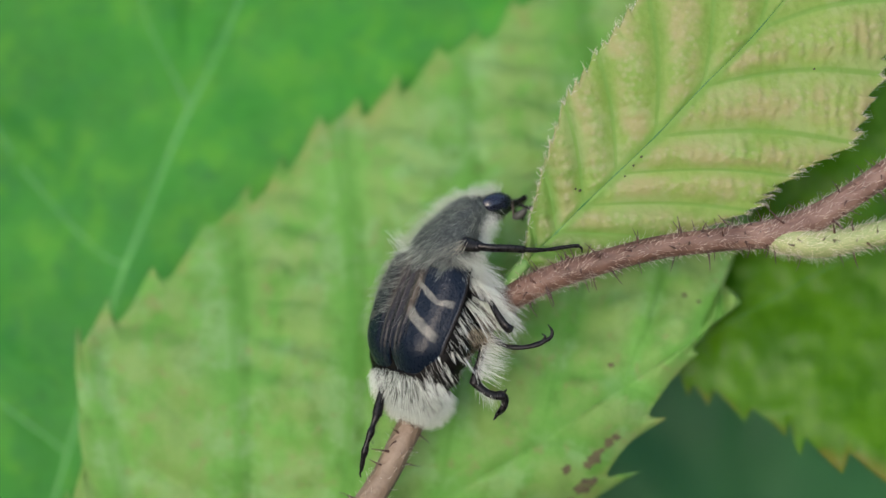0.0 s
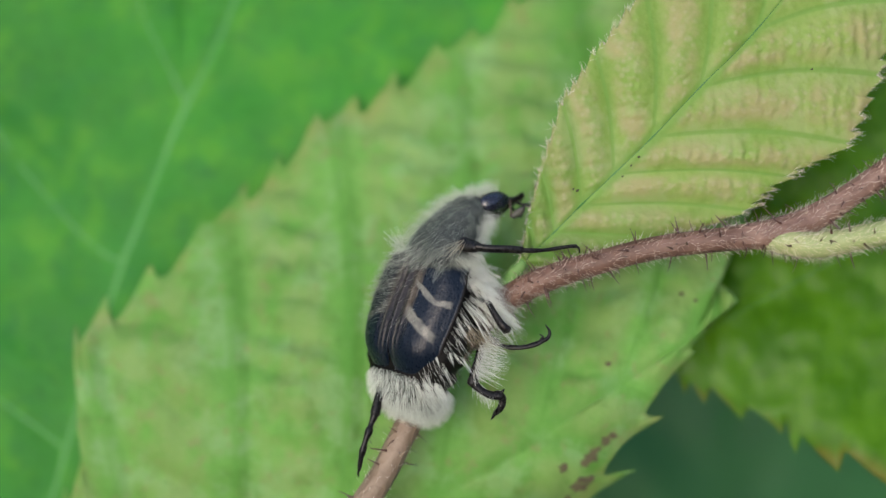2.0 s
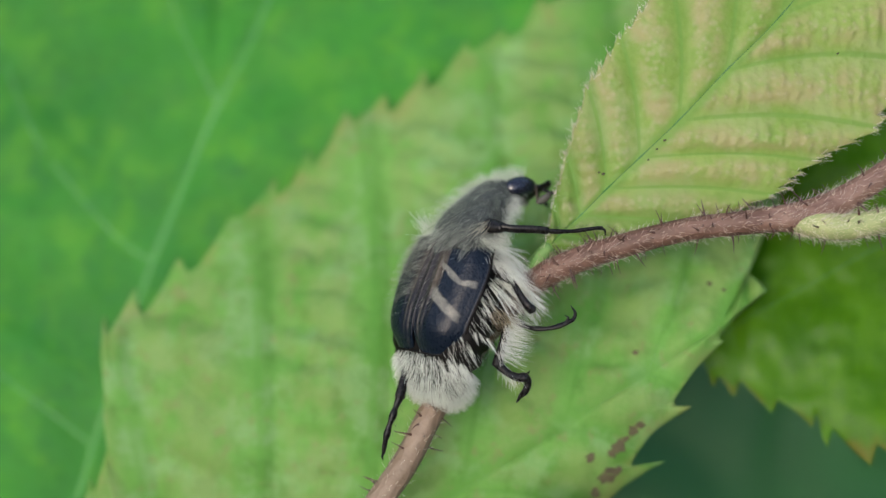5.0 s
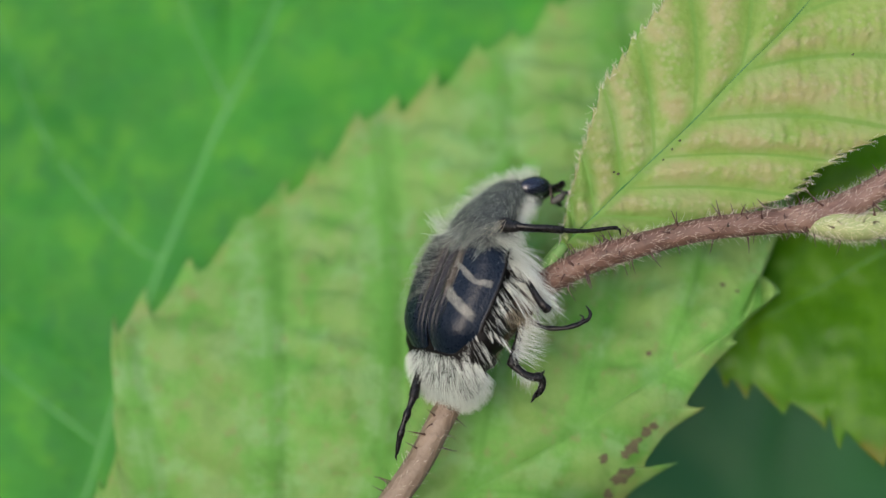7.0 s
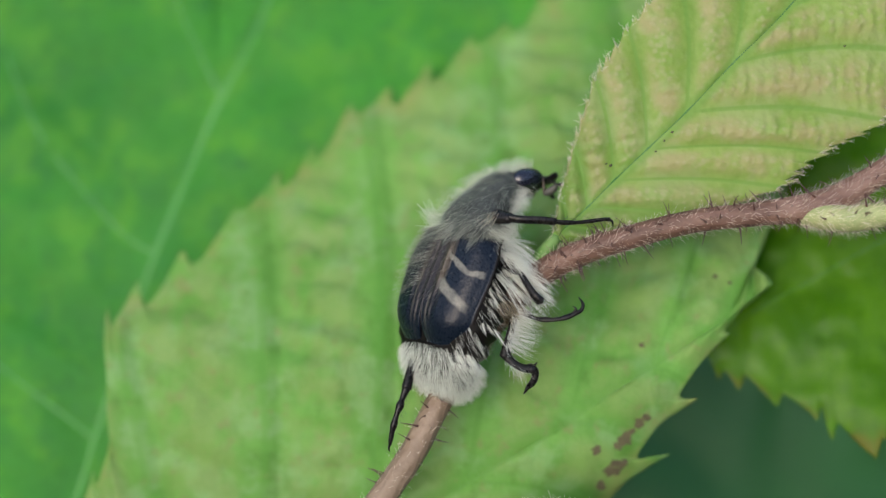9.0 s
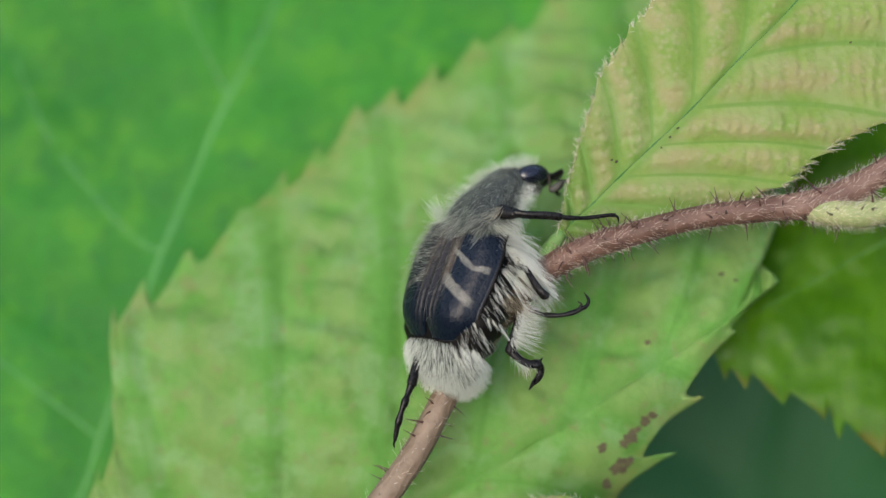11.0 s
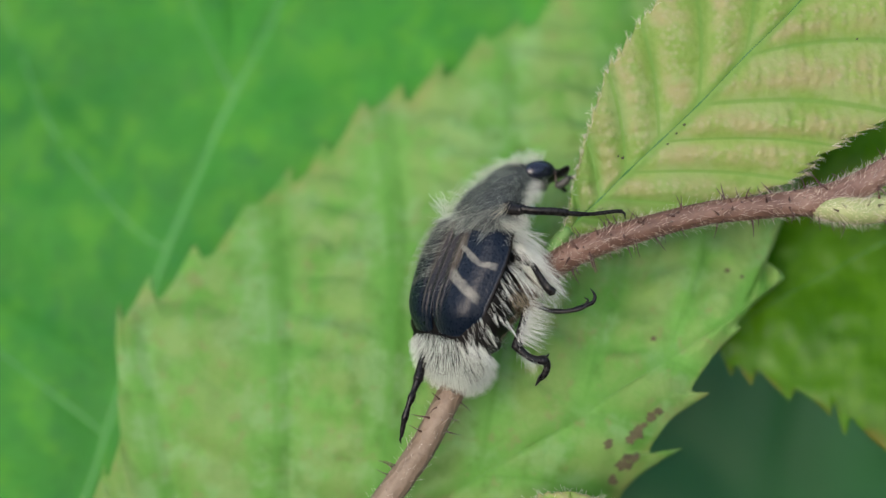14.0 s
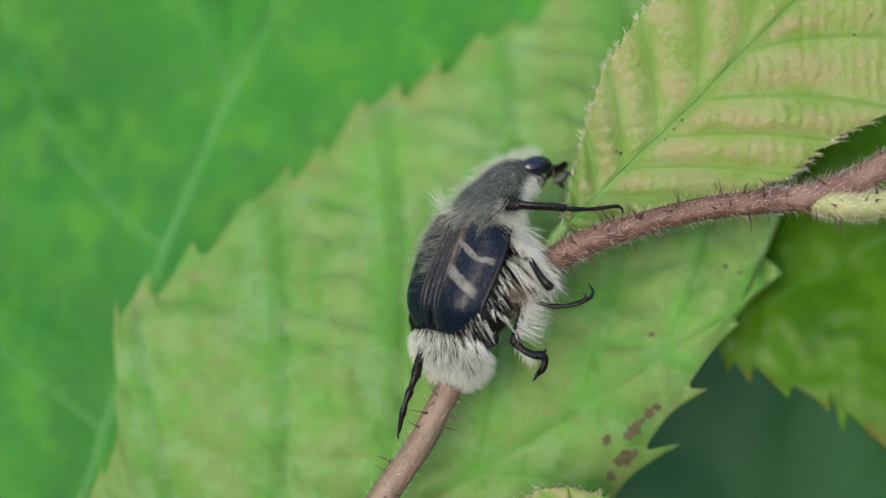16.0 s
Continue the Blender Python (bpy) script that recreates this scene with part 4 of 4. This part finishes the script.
    v, f, uv, nr = rings([(1.9, 0.08, 0.62, 0.2, 0.2), (2.4, 0.42, 0.62, 0.25, 0.2), (3.0, 0.6, 0.5, 0.25, 0.3)], 14, 20)
    part("scutellum", mesh_of("scutellum", v.reshape(-1, 3), f, DULL_CHITIN, uv), beetle)

    # neck shield
    v, f, uv, nr = rings([(-0.45, 1.85, -0.35, 0.85, 1.0), (0.3, 2.05, -0.35, 1.15, 1.25), (1.2, 2.0, -0.35, 1.22, 1.3), (2.2, 1.65, -0.40, 1.0, 1.2), (3.0, 1.35, -0.50, 0.82, 1.05), (3.6, 1.05, -0.62, 0.66, 0.85), (3.95, 0.75, -0.66, 0.48, 0.6)], 40, 44)
    shield = part("neck_shield", mesh_of("neck_shield", v.reshape(-1, 3), f, DULL_CHITIN, uv), beetle, "grey-furred neck shield", m=SHIELD)
    h = grow(v, nr, 14000, lambda p, m: (m[:, 2] > -0.85) & (p[:, 0] < 3.9), lambda p, m: m * 0.4 + np.array((-0.75, 0, 0.0)), (0.14, 0.34), 0.008, (0.05, 0, 0), 0.3)
    part("shield_fur", mesh_of("shield_fur", h[0], h[1], FUR_GREY, h[2]), shield, "short grey-olive hair", kind="stuff")
    h = grow(v, nr, 3600, lambda p, m: (m[:, 1] > 0.22 + 0.35 * rng.random(len(p))) & (m[:, 2] > 0.1) & (p[:, 0] < 3.9), lambda p, m: m * 0.95 + np.array((-0.25, 0, 0.15)), (0.45, 1.0), 0.006, (-0.15, 0, 0), 0.22)
    h = joined([h, grow(v, nr, 650, lambda p, m: (m[:, 1] < 0.3) & (p[:, 0] < 3.3), lambda p, m: m * 0.55 + np.array((-0.8, 0, -0.1)), (0.35, 0.7), 0.0055, (-0.15, 0, -0.1), 0.35)])
    part("shield_down", mesh_of("shield_down", h[0], h[1], FUR_PALE, h[2]), shield, "fine erect pale hair", kind="stuff")
    h = grow(v, nr, 900, lambda p, m: (p[:, 0] < 0.5) & (m[:, 2] > -0.5) & (p[:, 1] > -0.5), lambda p, m: m * 0.9 + np.array((-0.9, 0, 0.15)), (0.5, 1.3), 0.009, (-0.1, 0, 0), 0.3)
    part("collar_fur", mesh_of("collar_fur", h[0], h[1], FUR_PALE, h[2]), shield, "long pale collar hair", kind="stuff")
    h = joined([grow(v, nr, 420, lambda p, m: (p[:, 0] < 0.4) & (m[:, 2] > -0.5) & (p[:, 1] < 0.6), lambda p, m: m * 0.4 + np.array((-0.95, 0.1, 0.1)), (0.4, 1.0), 0.009, (-0.1, 0, -0.1), 0.3), locks(v, nr, 30, 11, lambda p, m: (p[:, 0] < 0.25) & (m[:, 2] > -0.2) & (m[:, 1] < 0.6), lambda p, m: m * 0.3 + np.array((-1.0, 0.25, 0.1)), (0.5, 1.1), 0.010, (-0.1, 0, -0.12), 0.12)])
    part("nape_fur", mesh_of("nape_fur", h[0], h[1], FUR_SMOKE, h[2]), shield, "smoky hair lying over the wing case bases", kind="stuff")
    h = grow(v, nr, 1500, lambda p, m: ((m[:, 2] < -0.35) | ((m[:, 1] < -0.3) & (m[:, 2] < -0.18) & (p[:, 0] > 2.3))) & (p[:, 0] < 3.5), lambda p, m: m * 0.9 + np.array((-0.1, 0, -0.2)), (0.5, 1.0), 0.011, (-0.2, 0, 0), 0.3)
    part("throat_fur", mesh_of("throat_fur", h[0], h[1], FUR_WHITE, h[2]), shield, "whitish throat hair", kind="stuff")

    foot = np.array(inside([(0.15, 1.2, 1.75)])[0])
    h = hairs(foot + rng.normal(size=(70, 3)) * 0.16, np.array(INTO.to_3x3() @ Vector((-0.62, -0.1, 0.72))) + rng.normal(size=(70, 3)) * 0.2, rng.uniform(0.5, 1.15, 70), 0.012)
    part("neck_tuft", mesh_of("neck_tuft", h[0], h[1], FUR_PALE, h[2]), beetle, "white tuft standing behind the neck shield", kind="stuff")

    # head, which lifts once
    v, f, uv, nr = rings([(-0.5, 0.8, 0.0, 0.5, 0.6), (0.2, 1.05, 0.05, 0.65, 0.75), (0.9, 1.0, 0.0, 0.62, 0.7), (1.5, 0.68, -0.05, 0.42, 0.5), (2.1, 0.52, -0.1, 0.22, 0.24), (2.65, 0.52, -0.08, 0.14, 0.16), (2.82, 0.44, -0.08, 0.06, 0.08)], 34, 32)
    head = part("head", mesh_of("head", v.reshape(-1, 3), f, CHITIN, uv), beetle, "black head with large glossy eye", m=HEAD_REST)
    h = grow(v, nr, 2000, lambda p, m: (m[:, 2] > 0.1) & (np.abs(m[:, 1]) < 0.7) & (p[:, 0] < 1.2), lambda p, m: m * 0.9 + np.array((0.0, 0, 0.3)), (0.4, 0.9), 0.009, (0.05, 0, 0), 0.3)
    part("crown_fur", mesh_of("crown_fur", h[0], h[1], FUR_PALE, h[2]), head, "pale crown hair", kind="stuff")
    h = grow(v, nr, 260, lambda p, m: (m[:, 2] < -0.45) & (p[:, 0] < 0.9), lambda p, m: m * 0.8 + np.array((-0.2, 0, -0.5)), (0.5, 0.95), 0.012, (-0.1, 0, -0.1), 0.3)
    part("beard", mesh_of("beard", h[0], h[1], FUR_WHITE, h[2]), head, "whitish beard", kind="stuff")
    for side in (-1, 1):
        v, f, uv, nr = rings([(-0.62, 0.03, 0, 0.03, 0.03), (-0.5, 0.26, 0, 0.26, 0.26), (-0.2, 0.42, 0, 0.40, 0.40), (0.2, 0.42, 0, 0.40, 0.40), (0.5, 0.26, 0, 0.24, 0.24), (0.62, 0.03, 0, 0.03, 0.03)], 22, 24, 2.0)
        part("eye", mesh_of("eye", v.reshape(-1, 3), f, EYE, uv), head, "glossy blue-black eye", m=pose(0.86 * MM, side * 0.84 * MM, 0.0, 0, 0, -side * 14) @ Matrix.Diagonal((1.5, 1.1, 1.25, 1)))
        # stalk, then club of three leaves; far one raised to fit camera's view
        up = 0.6 if side > 0 else 0.0
        v, f, uv = tube([(1.8, side * 0.72, -0.04), (1.63, side * 0.72, -0.53 + up), (1.49, side * 0.68, -0.96 + up)], [0.06, 0.045, 0.06], 12, 8)
        antenna = part("antenna", mesh_of("antenna", v, f, STALK, uv), head, "clubbed antenna")
        for k in range(3):
            o = (k - 1) * 0.05
            v, f, uv = tube([(1.50, side * 0.69, up - 0.99), (1.62 + o, side * (0.80 + o), up - 0.97), (1.83 + o, side * (0.96 + o), up - 0.90), (2.05, side * (1.08 + o), up - 0.82), (2.15, side * 1.13, up - 0.78)], [0.05, 0.15, 0.19, 0.13, 0.04], 16, 12, flat=0.45)
            part("club_leaf", mesh_of("club_leaf", v, f, CLUB, uv), antenna)
        v, f, uv = tube([(2.2, side * 0.30, -0.2), (2.48, side * 0.55, -0.55), (2.68, side * 0.68, -0.69), (2.83, side * 0.77, -0.80)], [0.07, 0.08, 0.11, 0.09], 12, 8)
        part("palp", mesh_of("palp", v, f, CHITIN, uv), head)
    v, f, uv = tube([(2.25, -0.52, -0.05), (2.7, -0.46, 0.02), (2.84, 0.0, -0.04), (2.7, 0.46, 0.02), (2.25, 0.52, -0.05)], [0.05, 0.09, 0.07, 0.09, 0.05], 24, 8, lumps=0.1)
    part("snout_rim", mesh_of("snout_rim", v, f, CHITIN, uv), head, "upturned edge of the snout")

    # legs
    def limb(name, label, segments, stout=1.25):
        leg = None
        for seg, pts, radii in segments:
            me = mesh_of(seg, *tube_of(inside(pts), [r * stout for r in radii], 26, 12, CHITIN, lumps=0.06, flat=0.8))
            if leg is None:
                leg = part(name, me, beetle, label)
            else:
                part(seg, me, leg)
        return leg

    def fuzz(leg, pts, count, length, material, spread=0.5, way=(0, 0, 0), name="leg_fur"):
        line = spline(inside(pts), 60)
        i = rng.integers(0, 60, count)
        w = rng.normal(size=(count, 3))
        w /= np.linalg.norm(w, axis=1)[:, None]
        lead = np.array(INTO.to_3x3() @ Vector(way))
        h = hairs(line[i] + w * 0.12, w * spread + lead, length * (0.3 + 0.7 * rng.random(count) ** 0.7), 0.012, lead * 0.3)
        part(name, mesh_of(name, h[0], h[1], material, h[2]), leg, kind="stuff")

    fore = limb("fore_leg", "slender black fore leg", [
        ("femur", [(2.2, 1.5, 2.1), (2.9, 0.6, 2.0), (3.77, -0.2, 1.86)], [0.32, 0.40, 0.26]),
        ("tibia", [(3.7, -0.2, 1.88), (4.3, -0.3, 1.80), (5.2, -0.25, 1.77), (5.9, -0.1, 1.70)], [0.2, 0.2, 0.2, 0.19]),
        ("tarsus", [(5.8, -0.1, 1.72), (6.33, 0, 1.66), (7.0, 0.25, 1.66), (7.44, 0.4, 1.70), (8.2, 0.5, 1.80), (8.55, 0.6, 1.80)], [0.1, 0.12, 0.09, 0.1, 0.09, 0.1]),
        ("claw", [(8.5, 0.6, 1.8), (8.68, 0.62, 1.7), (8.72, 0.7, 1.45)], [0.06, 0.05, 0.02])], 1.12)
    fuzz(fore, [(2.9, 0.8, 1.6), (3.9, 0.1, 1.5)], 120, 0.8, FUR_WHITE, 0.4, (0.1, 0, -0.8))
    fuzz(fore, [(3.1, -0.15, 2.15), (2.95, -0.1, 1.75)], 16, 0.65, FUR_GOLD, 0.4, (-0.55, -0.3, -0.5))
    fuzz(beetle, [(1.9, 0.05, 1.7), (2.4, 0.0, 1.8), (3.0, 0.0, 2.15)], 75, 0.75, FUR_SMOKE, 0.22, (-0.6, -0.25, -0.35), "crest_fur")
    fuzz(beetle, [(2.5, -0.05, 1.75), (3.05, 0.0, 2.2)], 20, 0.75, FUR_GOLD, 0.3, (-0.6, -0.3, -0.4), "crest_fur")
    fuzz(beetle, [(2.3, -0.1, 1.45), (2.8, -0.05, 1.5), (3.2, 0.1, 1.45)], 170, 0.9, FUR_SMOKE, 0.25, (0.65, -0.22, -0.45), "shoulder_fur")
    fuzz(beetle, [(2.7, -0.05, 1.35), (3.3, 0.1, 1.3)], 150, 1.0, FUR_PALE, 0.25, (0.7, -0.2, -0.5), "shoulder_fur")
    limb("fore_leg", "slender black fore leg", [
        ("femur", [(2.2, 2.8, 1.0), (2.9, 3.3, 0.5), (3.4, 3.6, 0.0)], [0.3, 0.34, 0.24]),
        ("tibia", [(3.4, 3.6, 0.0), (3.8, 3.5, -0.5), (4.2, 3.3, -1.0)], [0.18, 0.16, 0.12]),
        ("tarsus", [(4.2, 3.3, -1.0), (4.3, 3.2, -1.4), (4.3, 3.1, -1.7)], [0.1, 0.09, 0.06])])
    mid = limb("middle_leg", "hairy black middle leg", [
        ("femur", [(2.9, 1.2, -0.3), (3.5, 0.6, -0.2), (4.2, 0.2, -0.6)], [0.3, 0.36, 0.26]),
        ("tibia", [(4.2, 0.2, -0.6), (4.45, -0.35, -1.1), (4.85, -0.75, -1.75), (5.15, -0.7, -2.05)], [0.15, 0.14, 0.18, 0.22])])
    fuzz(mid, [(3.0, 0.6, 0.3), (3.8, 0.0, 0.0), (4.6, -0.1, -0.9), (5.0, 0.1, -1.7)], 520, 1.2, FUR_WHITE, 0.35, (0.6, -0.15, -0.6))
    far_mid = limb("middle_leg", "black middle leg reaching round the stem", [
        ("tibia", [(3.2, 2.4, -1.8), (3.9, 1.4, -2.4), (4.74, 0.3, -2.8)], [0.22, 0.2, 0.14]),
        ("tarsus", [(4.5, 0.4, -2.72), (5.0, 0.0, -2.9), (5.37, -0.2, -2.94), (5.9, -0.3, -2.93), (6.4, -0.3, -2.82), (6.84, -0.3, -2.64)], [0.11, 0.09, 0.13, 0.1, 0.13, 0.11]),
        ("claw", [(6.8, -0.3, -2.66), (7.1, -0.25, -2.5), (7.19, -0.2, -2.2), (6.99, -0.1, -1.87)], [0.11, 0.1, 0.08, 0.02]),
        ("claw", [(6.75, -0.3, -2.6), (6.85, -0.35, -2.42), (6.68, -0.35, -2.3)], [0.07, 0.05, 0.02])], 1.18)
    hind = limb("hind_leg", "black hind leg with whitish hair", [
        ("femur", [(2.4, 0.9, -2.2), (3.3, 0.4, -2.3), (4.0, 0.2, -2.5)], [0.32, 0.42, 0.3]),
        ("tibia", [(4.0, 0.2, -2.5), (3.85, 0.1, -3.3), (3.62, 0.0, -4.1), (3.5, -0.1, -4.7)], [0.18, 0.18, 0.20, 0.27]),
        ("tarsus", [(3.5, -0.1, -4.6), (3.9, -0.2, -5.0), (4.4, -0.15, -5.25), (4.77, -0.1, -5.27), (4.95, 0, -5.5), (4.85, 0.05, -5.9), (4.6, 0.2, -6.2)], [0.2, 0.15, 0.17, 0.2, 0.17, 0.17, 0.12]),
        ("claw", [(4.6, 0.2, -6.15), (4.5, 0.2, -6.35), (4.4, 0.2, -6.5)], [0.1, 0.07, 0.03]),
        ("spur", [(4.75, -0.1, -5.2), (4.95, -0.15, -5.05), (5.02, -0.15, -4.95)], [0.08, 0.05, 0.02])])
    fuzz(hind, [(4.0, 0.2, -2.4), (3.85, 0.1, -3.3), (3.6, 0.0, -4.2)], 300, 1.3, FUR_WHITE, 0.26, (0.85, -0.1, -0.3))
    fuzz(hind, [(2.6, 0.5, -1.6), (3.3, 0.0, -2.0), (4.1, 0.1, -2.3)], 420, 0.9, FUR_TAN, 0.35, (0.3, -0.2, -0.7), "thigh_fur")
    fuzz(hind, [(3.95, 0.0, -2.7), (3.75, -0.1, -3.6), (3.6, -0.15, -4.2)], 240, 0.6, FUR_WHITE, 0.3, (0.35, -0.5, -0.5))
    fuzz(hind, [(3.6, 0.0, -4.6), (4.3, -0.1, -5.2)], 130, 0.8, FUR_WHITE, 0.35, (0.2, -0.1, -0.7))
    far_hind = limb("hind_leg", "black hind leg stretched down to the stem", [
        ("tibia", [(-0.3, 2.2, -3.6), (-0.7, 1.6, -4.7), (-1.0, 1.2, -5.5), (-1.2, 0.9, -6.3)], [0.25, 0.24, 0.22, 0.25]),
        ("tarsus", [(-1.2, 0.9, -6.3), (-1.4, 0.75, -6.8), (-1.5, 0.6, -7.1), (-1.67, 0.5, -7.53), (-1.8, 0.5, -8.0), (-1.89, 0.5, -8.34)], [0.2, 0.13, 0.19, 0.12, 0.17, 0.12]),
        ("tarsus", [(-1.88, 0.5, -8.3), (-1.95, 0.55, -8.7), (-2.0, 0.6, -9.0)], [0.12, 0.11, 0.06]),
        ("claw", [(-1.95, 0.6, -8.9), (-2.05, 0.6, -9.1), (-2.0, 0.6, -9.3)], [0.06, 0.05, 0.02])])
    fuzz(far_hind, [(-1.1, 0.9, -6.0), (-1.7, 0.5, -7.8)], 70, 0.4, FUR_DARK, 0.5, (-0.1, 0, -0.5))
    fuzz(hind, [(3.6, -0.1, -4.7), (4.8, -0.1, -5.3), (4.7, 0.1, -6.1)], 110, 0.4, FUR_DARK, 0.6, (0.1, 0, -0.4), "leg_bristles")
    fuzz(far_mid, [(4.8, 0.2, -2.85), (6.8, -0.3, -2.66)], 70, 0.3, FUR_DARK, 0.6, (0.3, 0, -0.3), "leg_bristles")
    fuzz(fore, [(3.9, -0.25, 1.85), (8.3, 0.5, 1.8)], 120, 0.28, FUR_DARK, 0.6, (0.4, 0, 0), "leg_bristles")
    return beetle, head


SHIELD = pose(2.9 * MM, 0, 0.1 * MM, -18, 0, 0) @ pose(0, 0, 0, 0, 12, 0)


def head_at(degrees):
    return SHIELD @ pose(3.36 * MM, 0, -0.90 * MM, 0, degrees, 0) @ pose(0, 0, 0, -20, 0, 0)


HEAD_REST = head_at(43)
beetle, head = build_beetle()

# ---- ground far below, for the light it returns ----
me = bpy.data.meshes.new("ground")
bm = bmesh.new()
bmesh.ops.create_grid(bm, x_segments=8, y_segments=8, size=400)
bm.to_mesh(me)
bm.free()
me.materials.append(SOIL)
ground = tagged(new("ground", me), "dim green undergrowth", "ground", kind="structure")
ground.location.z = -0.6


# ---- unseen green ring added all round and behind the camera, to darken reflections ----
SURROUND = plain("surround_green", (0.01332, 0.0333, 0.00888), (0.037, 0.0814, 0.0222), 0.8, 0.012, 0.4)
v, f, n, rows_up = [], [], 96, 16
for i in range(rows_up):
    for j in range(n):
        a, z = 2 * math.pi * j / n, -600 + 1300 * i / (rows_up - 1)
        r = 1500 + 220 * noise.noise((math.cos(a) * 4, math.sin(a) * 4, z * 0.004)) + (i / rows_up) ** 2 * 250
        v.append((math.cos(a) * r, math.sin(a) * r, z + (120 * noise.noise((math.cos(a) * 7, math.sin(a) * 7, 9)) if i == rows_up - 1 else 0)))
for i in range(rows_up - 1):
    for j in range(n):
        f.append((i * n + j, (i + 1) * n + j, (i + 1) * n + (j + 1) % n, i * n + (j + 1) % n))
tagged(new("backdrop", mesh_of("backdrop", v, f, SURROUND)), "unseen green ring added all round to darken reflections", "hedge", kind="structure")


# ---- what moves: the beetle lifts its head once ----
def motions():
    walk(head, [(0.0, HEAD_REST), (1.15, HEAD_REST), (1.3, head_at(37)), (1.4, head_at(32)), (1.5, head_at(30)), (1.65, head_at(34)), (1.9, head_at(39)), (2.2, HEAD_REST), (16.0, HEAD_REST)])


motions()
